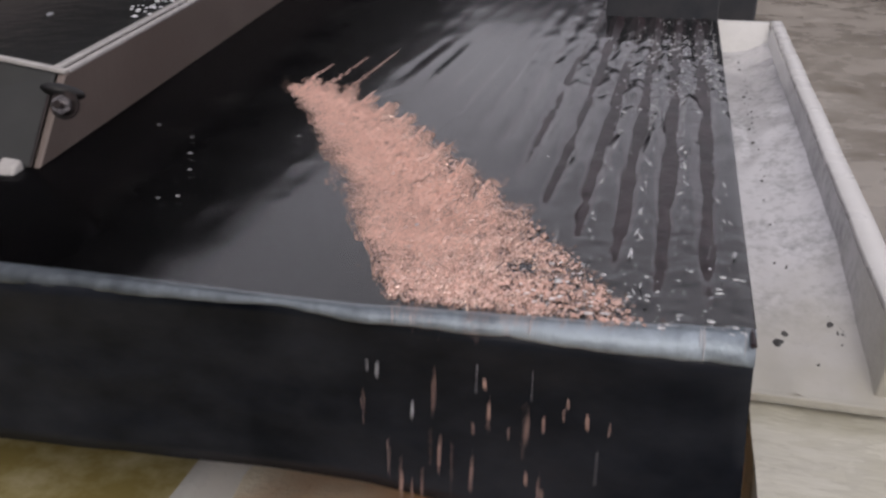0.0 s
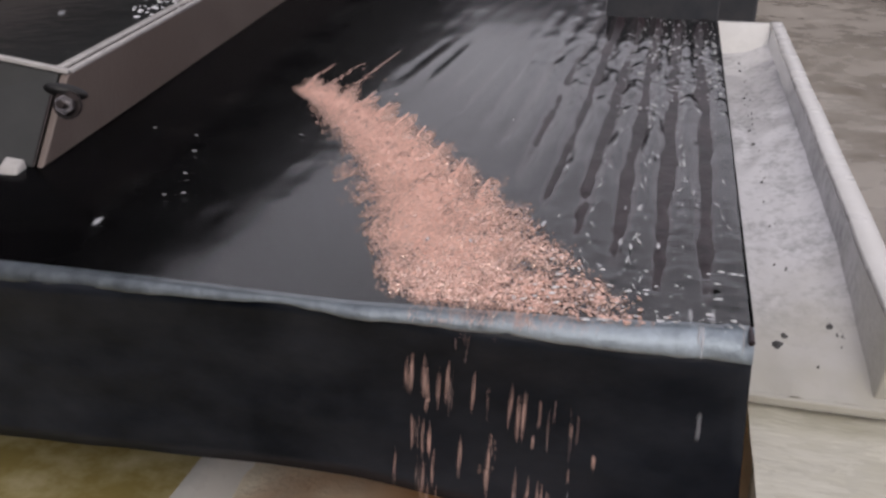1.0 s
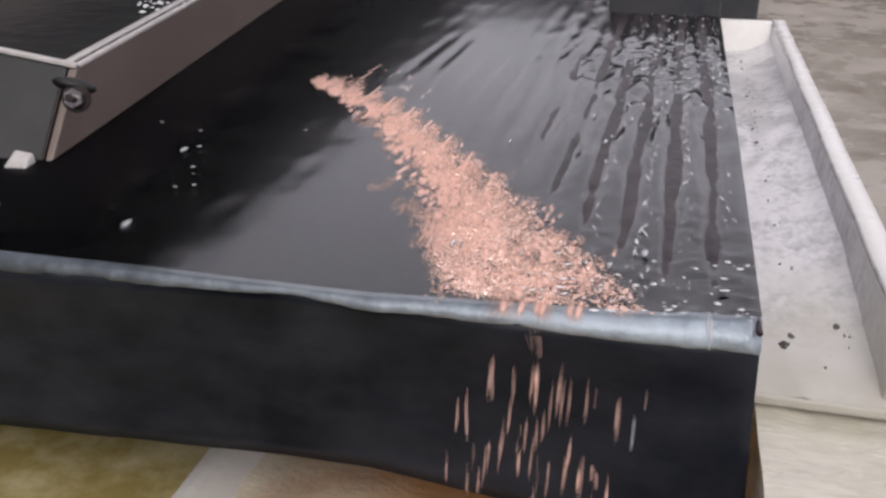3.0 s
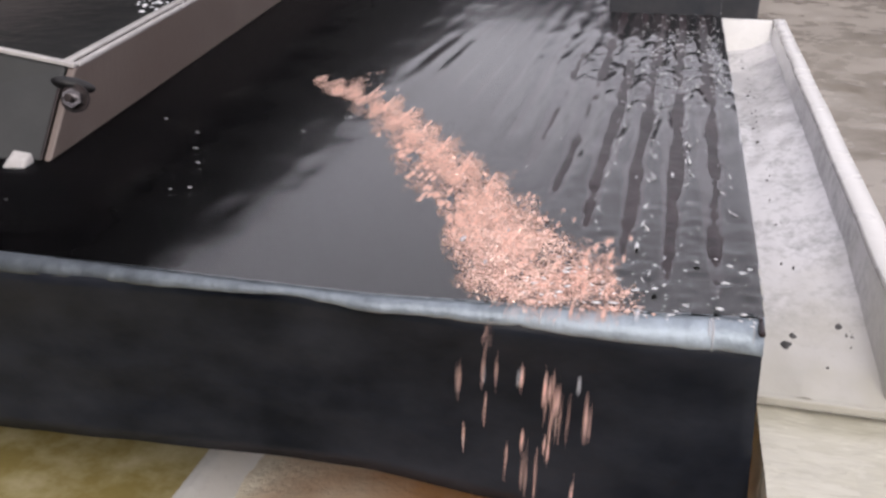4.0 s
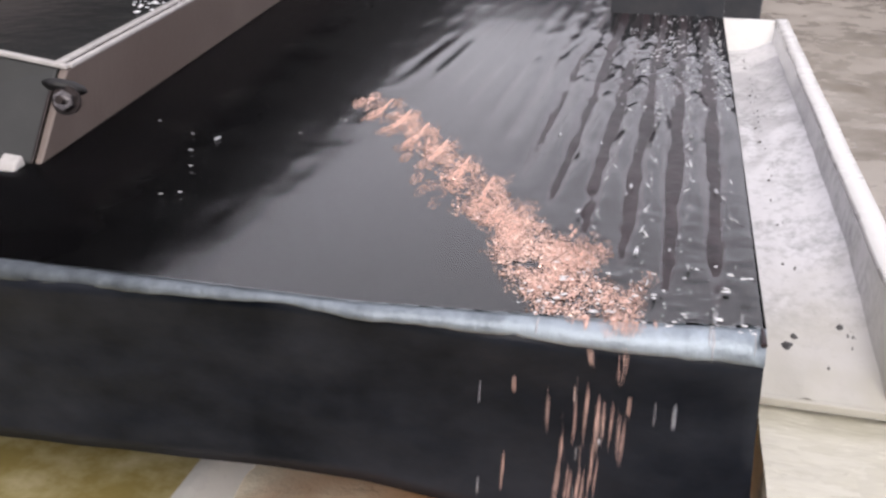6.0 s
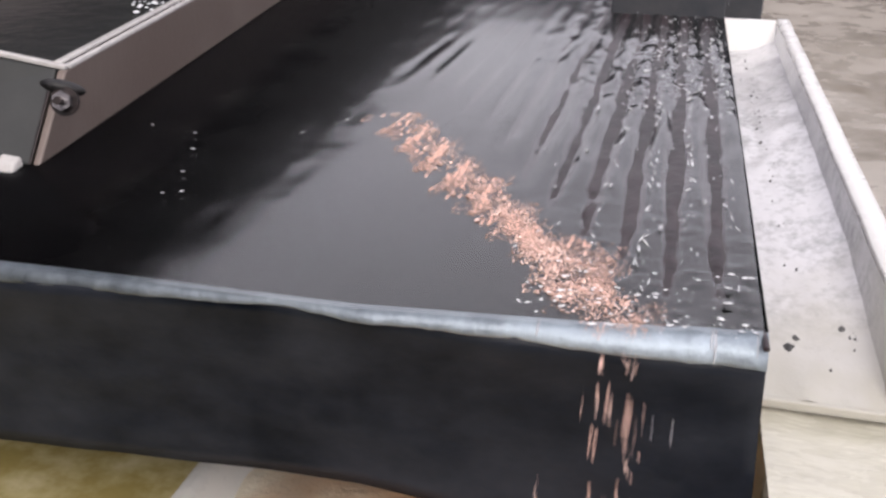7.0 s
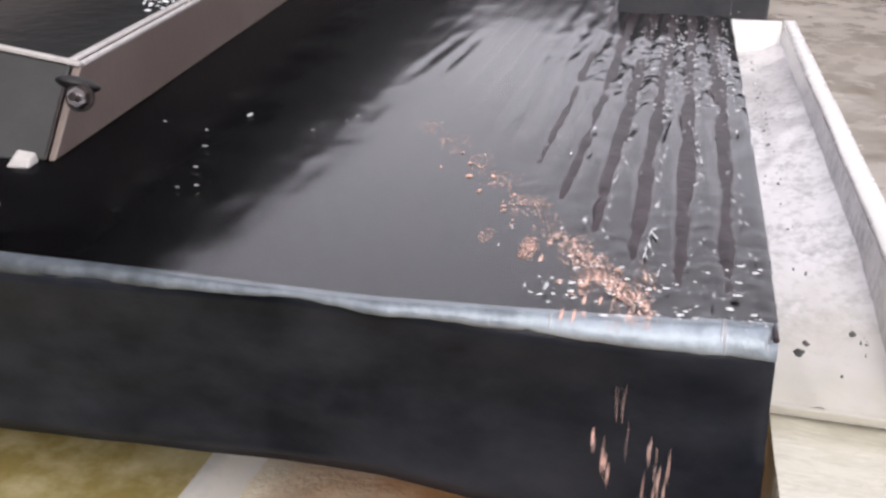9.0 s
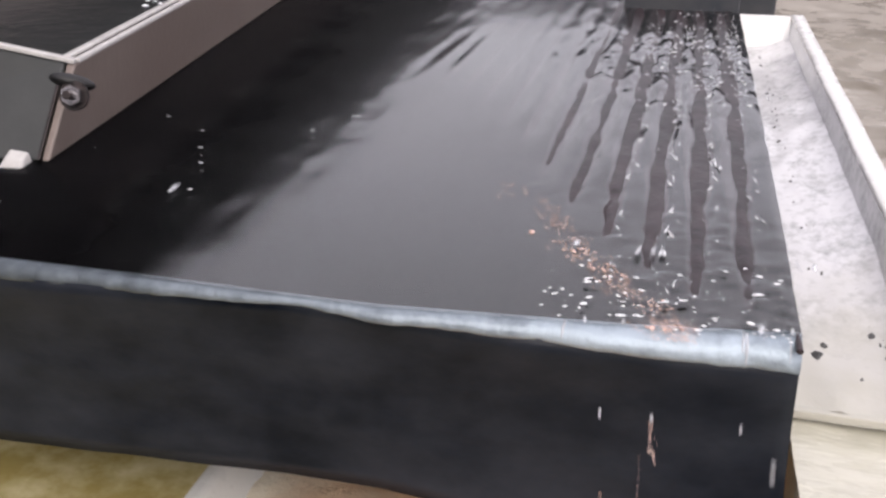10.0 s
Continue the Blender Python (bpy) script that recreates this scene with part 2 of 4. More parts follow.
# ---- ground and surroundings ----
def build_surroundings():
    bm = bmesh.new()
    bmesh.ops.create_grid(bm, x_segments=90, y_segments=90, size=1.0)
    for v in bm.verts:
        r = max(abs(v.co.x), abs(v.co.y))
        s = 6.0 if r < 0.7 else 6.0 + (r - 0.7) / 0.3 * 200
        v.co.x, v.co.y = v.co.x * s, v.co.y * s + 3.0
        near = max(0.0, 1 - (abs(v.co.x) + abs(v.co.y - 4)) / 14)
        v.co.z = 0.05 * near * noise.noise((v.co.x * 0.9, v.co.y * 0.9, 0.3)) + 0.02 * near * noise.noise((v.co.x * 3, v.co.y * 3, 1.7))
    tagged(part("ground", bm, M_GROUND, smooth=True), "wet olive grey muddy yard floor with ruts", "ground", kind="structure")
    bm = bmesh.new()
    bmesh.ops.create_grid(bm, x_segments=40, y_segments=30, size=1.0)
    for v in bm.verts:
        v.co.x, v.co.y = -1.455 + v.co.x * 1.58, 0.65 + v.co.y * 1.45
        v.co.z = 0.33 + 0.003 * noise.noise((v.co.x * 5, v.co.y * 5, 0))
    tagged(part("water", bm, M_POOL, smooth=True), "murky olive settling basin water under the table", "water", kind="structure")
    tagged(part("wall_basin_far", block(-3.04, 0.10, 2.10, 2.25, -0.05, 0.42, 0.01), M_CONCRETE), "concrete basin wall", "wall", kind="structure")
    tagged(part("wall_basin_near", block(-3.04, 0.10, -0.95, -0.80, -0.05, 0.42, 0.01), M_CONCRETE), "concrete basin wall", "wall", kind="structure")
    tagged(part("wall_left", block(-3.3, -3.05, -6, 14, -0.05, 3.05), M_WALL), "dark shed wall beside the table", "wall", kind="structure")
    # unseen wall added behind the camera to keep sky light off the apron
    tagged(part("wall_behind", block(-9, 9, -6.3, -6.0, -0.05, 3.4), M_FARWALL), "unseen grey wall added behind the camera to block light", "wall", kind="structure")
    tagged(part("wall_far", block(-12, 14, 12.0, 12.3, -0.05, 2.6), M_FARWALL), "grey yard wall in the distance", "wall", kind="structure")


# ---- the shaking table ----
def lip_radius(x):
    return float(np.interp(x, (-1.2, -0.75, -0.55, -0.40, -0.28, -0.10, 0.108), (0.016, 0.016, 0.012, 0.008, 0.011, 0.018, 0.026)))


def lip_top(x):
    """Where the flat of the deck ends and the lip begins to turn down."""
    return float(np.interp(x, (-1.2, -0.3, -0.02, 0.108), (0.808, 0.811, 0.838, 0.858)))


def lip_profile(x):
    """Points of the deck's end, from the top round to the foot of the lip."""
    r = lip_radius(x) + 0.0022 * noise.noise((x * 12, 7, 0)) + 0.0014 * noise.noise((x * 41, 2, 0))
    y0 = lip_top(x) + 0.003 * noise.noise((x * 9, 0.2, 0)) + 0.0024 * noise.noise((x * 34, 4.2, 0))
    pts = [(0.885, DECK_Z - 0.0005)]
    for k in range(9):
        a = radians(90 * k / 8)
        pts.append((y0 - r * math.sin(a), DECK_Z - r + r * math.cos(a)))
    return pts


def apron_foot(x):
    return float(np.interp(x, (-1.8, -0.8, -0.3, 0.12), (0.557, 0.570, 0.592, 0.530)))


def build_table():
    table = tagged(empty("shaking_table"), "black wet fibreglass shaking table deck with riffles and discharge lip", "machine")
    # deck: one plate with a finely divided top
    bm = bmesh.new()
    bmesh.ops.create_grid(bm, x_segments=120, y_segments=200, size=1.0)
    for v in bm.verts:
        v.co.x = LEFT_X + (v.co.x + 1) / 2 * (RIGHT_X - LEFT_X)
        v.co.y = ((v.co.y + 1) / 2) ** 1.6
        v.co.y = lip_top(v.co.x) + 0.004 + v.co.y * (FAR_Y - lip_top(v.co.x) - 0.004)
        v.co.z = DECK_Z + 0.001 + (0.0004 * noise.noise((v.co.x * 4, v.co.y * 3, 2.0)) if v.co.y > LIP_Y + 0.12 else 0.0)
    ret = bmesh.ops.extrude_face_region(bm, geom=bm.faces[:])
    for g in ret["geom"]:
        if isinstance(g, bmesh.types.BMVert):
            g.co.z = DECK_Z - 0.06
    part("deck_plate", bm, M_DECK, table, smooth=False)
    for p in table.children[0].data.polygons:
        p.use_smooth = p.normal.z > 0.5
    # rounded lip
    bm = bmesh.new()
    n = 130
    rows = []
    for i in range(n + 1):
        x = LEFT_X + (RIGHT_X - LEFT_X) * i / n
        rows.append([bm.verts.new((x, y, z)) for y, z in lip_profile(x)] + [bm.verts.new((x, 0.885, DECK_Z - 0.045))])
    for a, b in zip(rows, rows[1:]):
        for k in range(len(a)):
            k2 = (k + 1) % len(a)
            bm.faces.new((a[k], a[k2], b[k2], b[k]))
    bm.faces.new(rows[0])
    bm.faces.new(rows[-1])
    lip = part("discharge_lip", bm, M_LIP, table, "rounded wet lip with a pale blue sky sheen in its colour", smooth=True)
    # apron hanging below the lip
    bm = bmesh.new()
    rows = []
    for i in range(n + 1):
        x = LEFT_X + (RIGHT_X - LEFT_X) * i / n
        zt, zb = DECK_Z - lip_radius(x) + 0.002, apron_foot(x)
        col = []
        for k in range(15):
            f = k / 14
            xx = x + (0.012 * f * max(0.0, (x + 0.4) / 0.5) if x > -0.4 else 0)
            yy = lip_top(x) - lip_radius(x) + 0.003 + 0.004 * noise.noise((x * 2.2, f * 2, 5)) + 0.002 * noise.noise((x * 7, f * 5, 1)) + float(np.interp(f, (0, 0.22 + 0.12 * max(0.0, 0.2 + x), 0.4, 1.0), (0, 0.003, 0.002, -0.016)))
            col.append((xx, yy, zt + (zb - zt) * f + (0.002 * noise.noise((x * 11, 3, 3)) if k == 14 else 0)))
        rows.append([bm.verts.new(c) for c in col] + [bm.verts.new((c[0], c[1] + 0.012, c[2])) for c in reversed(col)])
    for a, b in zip(rows, rows[1:]):
        for k in range(len(a)):
            k2 = (k + 1) % len(a)
            bm.faces.new((a[k], a[k2], b[k2], b[k]))
    bm.faces.new(rows[0])
    bm.faces.new(rows[-1])
    part("front_apron", bm, M_APRON, table, "matt black apron below the lip", smooth=True)
    # tailings-side skirt and worn corner cap
    bm = hull([(RIGHT_X - 0.03, 0.886, 0.66), (RIGHT_X + 0.004, 0.886, 0.66), (RIGHT_X + 0.002, FAR_Y, 0.70), (RIGHT_X - 0.03, FAR_Y, 0.70),
               (RIGHT_X - 0.03, 0.886, 0.752), (RIGHT_X + 0.002, 0.886, 0.752), (RIGHT_X + 0.002, FAR_Y, 0.752), (RIGHT_X - 0.03, FAR_Y, 0.752)], 0.003)
    part("side_skirt", bm, M_APRON, table)
    # uneven rubber bead along the tailings edge
    bm = bmesh.new()
    rows = []
    m = 260
    for i in range(m + 1):
        y = LIP_Y + 0.03 + (FAR_Y - LIP_Y - 0.04) * (i / m) ** 1.5
        cx = RIGHT_X - 0.003 + 0.0025 * noise.noise((y * 9, 1, 1))
        rr = 0.0026 + 0.0012 * noise.noise((y * 21, 2, 2))
        rows.append([bm.verts.new((cx + rr * math.cos(a), y, DECK_Z - 0.0015 + rr * math.sin(a))) for a in [k * math.pi / 3 for k in range(6)]])
    for a, b in zip(rows, rows[1:]):
        for k in range(6):
            bm.faces.new((a[k], a[(k + 1) % 6], b[(k + 1) % 6], b[k]))
    bm.faces.new(rows[0])
    bm.faces.new(rows[-1])
    part("edge_bead", bm, M_RIFFLE, table, "worn rounded edge bead", smooth=True)
    # riffles, each a low tapered strip along the deck
    for i in range(22):
        x = -1.02 + i * 0.0515
        y0 = riffle_start(x) + 0.02 * noise.noise((i * 3.7, 0, 0))
        bm = bmesh.new()
        rows = []
        ys = [y0 + (4.6 - y0) * (k / 210) ** 1.7 for k in range(211)]
        for y in ys:
            proud = min(1.0, max(0.0, (x + 0.28) / 0.12)) + 0.4 * math.exp(-((x + 0.50) / 0.05) ** 2 - ((y - 1.9) / 0.2) ** 2)
            h = (0.0026 + 0.0040 * proud * (0.92 + 0.6 * noise.noise((y * 3.1, i * 5, 2)) + 0.3 * noise.noise((y * 14, i * 5, 6)))) * min(1.0, 0.12 + (y - y0) / (0.3 - 0.2 * min(1.0, max(0.0, (x + 0.2) / 0.15)))) * (1.0 if x > -0.6 else 0.35) * max(0.6, min(1.0, 0.75 + (y - y0) / 0.5 + 0.7 * noise.noise((y * 15, i * 4, 8))))
            w = 0.0060 + (0.0035 + 0.0072 * proud * (1 + 0.8 * noise.noise((y * 4, i * 7, 9)) + 0.9 * noise.noise((y * 17, i * 7, 4)) + 0.5 * noise.noise((y * 45, i * 3, 4)))) * min(1.0, (y - y0) / 0.4)
            c = x + 0.004 * noise.noise((y * 5, i, 0)) + 0.003 * noise.noise((y * 22, i * 2, 5))
            rows.append([bm.verts.new((c + w * s, y, DECK_Z - 0.001 + h * q)) for s, q in ((-1.5, 0), (-0.9, 0.55), (-0.3, 1), (0.3, 1), (0.9, 0.55), (1.5, 0))])
        for a, b in zip(rows, rows[1:]):
            for k in range(5):
                bm.faces.new((a[k], a[k + 1], b[k + 1], b[k]))
        bm.faces.new(rows[0])
        bm.faces.new(rows[-1])
        part("riffle", bm, M_RIFFLE, table, smooth=True)
    # dark upright strip across the riffles at the far end
    part("tail_board", block(-0.185, RIGHT_X - 0.002, 2.54, 2.565, DECK_Z - 0.004, DECK_Z + 0.075, 0.004), M_DARKFRAME, table, "dark blue grey strip across the riffles")
    build_wash_box(table)
    return table


BOX_IN = Vector((-0.886, 1.10, 0))          # foot of the box's inner near corner
BOX_WAY = Vector((-0.165, 0.986, 0)).normalized()
BOX_OUT = Vector((-1, -0.10, 0)).normalized()


def box_point(along, out, z):
    p = BOX_IN + BOX_WAY * along + BOX_OUT * out
    return (p.x, p.y, DECK_Z + z)


def build_wash_box(table):
    """The wash-water trough bolted along the upper side of the deck."""
    top, length, width = 0.134, 3.2, 0.52
    inner = hull([box_point(0, 0, 0.001), box_point(length, 0, 0.001), box_point(length, 0.012, 0.001), box_point(0, 0.012, 0.001),
                  box_point(0.10, -0.013, top - 0.016), box_point(length, -0.013, top + 0.03), box_point(length, 0.001, top + 0.03), box_point(0.10, 0.001, top - 0.016)], 0.003)
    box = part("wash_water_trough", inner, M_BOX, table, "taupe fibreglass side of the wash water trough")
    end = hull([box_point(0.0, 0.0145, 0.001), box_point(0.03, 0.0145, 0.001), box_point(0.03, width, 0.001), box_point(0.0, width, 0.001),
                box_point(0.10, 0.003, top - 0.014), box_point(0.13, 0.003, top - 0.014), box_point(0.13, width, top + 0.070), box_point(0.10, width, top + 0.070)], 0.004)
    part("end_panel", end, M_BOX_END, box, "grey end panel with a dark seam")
    outer = hull([box_point(0, width + 0.002, 0.001), box_point(length, width + 0.002, 0.001), box_point(length, width + 0.03, 0.001), box_point(0, width + 0.03, 0.001),
                  box_point(0.066, width + 0.002, top + 0.098), box_point(length, width + 0.002, top + 0.03), box_point(length, width + 0.03, top + 0.03), box_point(0.066, width + 0.03, top + 0.098)], 0.004)
    part("outer_panel", outer, M_BOX, box)
    floor = hull([box_point(0.04, 0.036, 0.01), box_point(length - 0.01, 0.036, 0.01), box_point(length - 0.01, width, 0.01), box_point(0.04, width, 0.01),
                  box_point(0.06, 0.032, 0.05), box_point(length - 0.01, 0.032, 0.05), box_point(length - 0.01, width, 0.05), box_point(0.06, width, 0.05)])
    part("trough_floor", floor, M_BOX_END, box)
    # water standing in the trough
    bm = bmesh.new()
    rows = []
    for i in range(61):
        a = 0.13 + (length - 0.145) * (i / 60) ** 1.6
        rows.append([bm.verts.new((*box_point(a, 0.006 + (width - 0.009) * j / 12, 0)[:2],
                                   DECK_Z + 0.118 + 0.002 * noise.noise((i * 0.7, j * 0.8, 3)))) for j in range(13)])
    for a, b in zip(rows, rows[1:]):
        for j in range(12):
            bm.faces.new((a[j], a[j + 1], b[j + 1], b[j]))
    part("trough_water", bm, M_TROUGHWATER, box, "dark still water in the trough", smooth=True)
    # white patch of small rounded bits on the trough water
    rf = random.Random(8)
    bm = bmesh.new()
    for k in range(700):
        a, o = rf.gauss(1.0, 0.2), 0.02 + abs(rf.gauss(0, 0.05))
        if not (0.45 < a < 1.6 and o < 0.2):
            continue
        r = rf.uniform(0.006, 0.014)
        p = box_point(a, o, 0.112)
        ret = bmesh.ops.create_icosphere(bm, subdivisions=1, radius=r)
        bmesh.ops.transform(bm, matrix=Matrix.Translation(p) @ Matrix.Diagonal((1, 1, 0.6, 1)), verts=ret["verts"])
    tagged(part("foam", bm, M_WHITE_FLECK, box, "white patch on the trough water", smooth=True), kind="stuff")
    # rim strips
    def strip(a0, o0, o1, z0, z1, a1=length):
        e0, e1 = -0.016, 0.032
        return hull([box_point(a0, o0, top + e0 + z0), box_point(a1, o0, top + e1 + z0), box_point(a1, o1, top + e1 + z0), box_point(a0, o1, top + e0 + z0),
                     box_point(a0, o0 + 0.002, top + e0 + z1), box_point(a1, o0 + 0.002, top + e1 + z1), box_point(a1, o1 - 0.002, top + e1 + z1), box_point(a0, o1 - 0.002, top + e0 + z1)], 0.002)

    part("rim_strip", strip(0.11, -0.016, -0.004, 0.0, 0.007), M_RIM, box, "bright wet rim strip")
    part("rim_strip", strip(0.13, 0.008, 0.024, 0.0, 0.006), M_RIM, box)
    part("end_rim", hull([box_point(0.098, -0.012, top - 0.016), box_point(0.114, -0.012, top - 0.016), box_point(0.114, width, top + 0.072), box_point(0.098, width, top + 0.072),
                          box_point(0.100, -0.012, top - 0.009), box_point(0.112, -0.012, top - 0.009), box_point(0.112, width, top + 0.080), box_point(0.100, width, top + 0.080)], 0.002),
         M_RIM, box, "pale worn rim of the end panel")
    # dark rounded cap over the corner
    bm = bmesh.new()
    bmesh.ops.create_uvsphere(bm, u_segments=24, v_segments=14, radius=1.0)
    bmesh.ops.transform(bm, matrix=Matrix.Translation((-0.858, 1.145, 0.908)) @ Euler((radians(-20), radians(14), radians(20))).to_matrix().to_4x4() @ Matrix.Diagonal((0.032, 0.018, 0.011, 1)), verts=bm.verts)
    part("corner_cap", bm, M_CAP, box, "dark rounded rubber cap on the corner", smooth=True)
    bm = hull([box_point(-0.003, 0.0122, 0.004), box_point(0.004, 0.0122, 0.004), box_point(0.004, 0.0168, 0.004), box_point(-0.003, 0.0168, 0.004),
               box_point(0.077, 0.003, 0.100), box_point(0.086, 0.003, 0.100), box_point(0.086, 0.0078, 0.100), box_point(0.077, 0.0078, 0.100)], 0.001)
    part("seam", bm, M_STEEL, box, "dark seam in the end panel")
    # bolt through the flange: washer, head and threaded end
    bx = Vector((-0.846, 1.128, 0.893))
    facing = Euler((radians(72), 0, radians(12))).to_matrix().to_4x4()
    for nm, r, d, seg, off, mat in (("washer", 0.021, 0.005, 20, 0.0, M_STEEL), ("bolt_head", 0.0145, 0.012, 6, 0.0085, M_BOLT), ("thread", 0.006, 0.012, 10, 0.020, M_STEEL)):
        bm = rod(r, d, seg, 0.0012 if seg < 10 else 0.0)
        bmesh.ops.transform(bm, matrix=Matrix.Translation(bx) @ facing @ Matrix.Translation((0, 0, off)), verts=bm.verts)
        part(nm, bm, mat, box)
    # solid pale bit standing in for a bright water splash beside the end panel
    bm = hull([box_point(-0.035, 0.022, 0.0), box_point(-0.002, 0.022, 0.0), box_point(-0.002, 0.062, 0.0), box_point(-0.035, 0.062, 0.0),
               box_point(-0.026, 0.027, 0.012), box_point(-0.002, 0.025, 0.016), box_point(-0.002, 0.056, 0.020), box_point(-0.024, 0.050, 0.013)], 0.004)
    part("foot_cleat", bm, M_RIM, box, "pale solid bit standing for a water splash")


M_TROUGHWATER = material("dark_trough_water", (0.018, 0.019, 0.019), 0.2, second=(0.035, 0.036, 0.036), grain=8, bump=0.002, bump_scale=25, ior=1.33)


# ---- base, launder and concentrate trough ----
def build_supports():
    base = tagged(empty("table_base"), "dark painted steel base frame under the deck", "frame")
    for x in (-1.5, -0.15):
        for y in (1.7, 4.2):
            part("leg", block(x - 0.05, x + 0.05, y - 0.05, y + 0.05, -0.05, 0.66, 0.006), M_DARKFRAME, base)
        part("beam", block(x - 0.05, x + 0.05, 1.5, 4.5, 0.662, 0.748, 0.006), M_DARKFRAME, base)
    for y in (1.7, 4.2):
        part("cross_beam", block(-1.44, -0.21, y - 0.04, y + 0.04, 0.50, 0.58, 0.006), M_DARKFRAME, base)


LAUNDER = dict(x0=-0.02, x1=0.309, y0=0.955, y1=2.90, floor=0.66, rim=0.74)


def build_launder():
    L = LAUNDER
    thing = tagged(empty("tailings_launder"), "white fibreglass tailings launder with wet silt stained floor", "trough")
    bm = bmesh.new()
    nx, ny = 40, 150
    grid = [[bm.verts.new((L["x0"] + (0.285 - L["x0"]) * i / nx, L["y0"] + (L["y1"] - 0.03 - L["y0"]) * j / ny,
                           L["floor"] + 0.0035 * noise.noise((i * 0.25, j * 0.14, 6)) + 0.0012 * noise.noise((i * 0.9, j * 0.5, 2)) + 0.00012 * (i - 22) ** 2 * (i > 22) * min(1.0, j / 30)))
             for i in range(nx + 1)] for j in range(ny + 1)]
    for j in range(ny):
        for i in range(nx):
            bm.faces.new((grid[j][i], grid[j][i + 1], grid[j + 1][i + 1], grid[j + 1][i]))
    part("launder_floor", bm, M_WETWHITE, thing, "wet bluish white floor with grey silt streaks", smooth=True)
    part("underside", block(L["x0"], 0.285, L["y0"], L["y1"] - 0.03, L["floor"] - 0.014, L["floor"] - 0.008), M_WHITE, thing)
    wall = hull([(0.262, L["y0"] + 0.02, L["floor"] - 0.03), (0.30, L["y0"] + 0.02, L["floor"] - 0.03), (0.30, L["y1"] - 0.03, L["floor"] - 0.03), (0.262, L["y1"] - 0.03, L["floor"] - 0.03),
                 (0.274, L["y0"] + 0.02, L["rim"] - 0.002), (0.302, L["y0"] + 0.02, L["rim"] - 0.002), (0.302, L["y1"] - 0.03, L["rim"] - 0.002), (0.274, L["y1"] - 0.03, L["rim"] - 0.002)], 0.003)
    part("side_wall", wall, M_WETWHITE, thing)
    # flange with an uneven inner edge
    bm = bmesh.new()
    rows = []
    for i in range(161):
        y = L["y0"] + 0.015 + (L["y1"] - L["y0"] - 0.015) * i / 160
        c = 0.0022 * noise.noise((y * 7, 0, 9)) + 0.001 * noise.noise((y * 31, 0, 4))
        xi, xo, z = 0.272 + c, L["x1"] + 0.4 * c, L["rim"] + 0.0015 * noise.noise((y * 4, 3, 3))
        rows.append([bm.verts.new(p) for p in ((xi, y, z - 0.003), (xi + 0.003, y, z + 0.004), (xo - 0.003, y, z + 0.004), (xo, y, z - 0.001), (xo, y, z - 0.02), (xo - 0.006, y, z - 0.02), (xo - 0.007, y, z - 0.004))])
    for a, b in zip(rows, rows[1:]):
        for k in range(7):
            bm.faces.new((a[k], a[(k + 1) % 7], b[(k + 1) % 7], b[k]))
    bm.faces.new(rows[0])
    bm.faces.new(rows[-1])
    part("rim_flange", bm, M_WHITE, thing, "clean white rim flange", smooth=True)
    end = hull([(L["x0"], L["y1"] - 0.10, L["floor"] - 0.03), (0.28, L["y1"] - 0.10, L["floor"] - 0.03), (0.28, L["y1"] - 0.005, L["floor"] - 0.03), (L["x0"], L["y1"] - 0.005, L["floor"] - 0.03),
                (L["x0"], L["y1"] - 0.02, L["rim"] + 0.001), (0.272, L["y1"] - 0.02, L["rim"] + 0.001), (0.272, L["y1"] + 0.003, L["rim"] + 0.001), (L["x0"], L["y1"] + 0.003, L["rim"] + 0.001)], 0.004)
    part("end_wall", end, M_WHITE, thing)
    sill = block(L["x0"], 0.40, L["y0"] - 0.006, L["y0"] + 0.004, L["floor"] - 0.010, L["floor"] + 0.0005, 0.002)
    part("outlet_sill", sill, M_WETWHITE, thing, "pale chipped outlet sill")
    for y in (1.3, 2.6):
        part("bracket", block(0.12, 0.17, y - 0.02, y + 0.02, -0.05, L["floor"] - 0.012, 0.004), M_DARKFRAME, thing)
    # silt flakes on the floor
    rnd = random.Random(5)
    bm = bmesh.new()
    spots = [(0.168, 1.075, 0.010), (0.176, 1.10, 0.007), (0.235, 1.13, 0.010)]
    spots += [(rnd.uniform(0.18, 0.262), rnd.uniform(1.25, 2.7), rnd.uniform(0.003, 0.008)) for _ in range(160)]
    spots += [(rnd.uniform(0.20, 0.266), rnd.gauss(1.62, 0.22), rnd.uniform(0.0015, 0.005)) for _ in range(170)]
    spots += [(0.225 + 0.03 * noise.noise((k, 0, 0)), 1.25 + 0.011 * k, rnd.uniform(0.003, 0.007)) for k in range(50)]
    spots += [(0.250 - abs(rnd.gauss(0, 0.014)), rnd.uniform(1.1, 2.75), rnd.uniform(0.001, 0.0042)) for _ in range(330)]
    for x, y, r in spots:
        k = rnd.randint(6, 9)
        z = L["floor"] + 0.004 + (0.004 if x > 0.23 else 0)
        ring = [(x + r * rnd.uniform(0.5, 1.1) * math.cos(2 * math.pi * q / k), y + 1.5 * r * rnd.uniform(0.5, 1.1) * math.sin(2 * math.pi * q / k)) for q in range(k)]
        lo = [bm.verts.new((px, py, z - 0.004)) for px, py in ring]
        tip = bm.verts.new((x, y, z + 0.002))
        for q in range(k):
            bm.faces.new((lo[q], lo[(q + 1) % k], tip))
    flakes = part("silt", bm, M_SILT, None)
    tagged(flakes, "dark silt flakes left on the launder floor", "silt", kind="stuff")


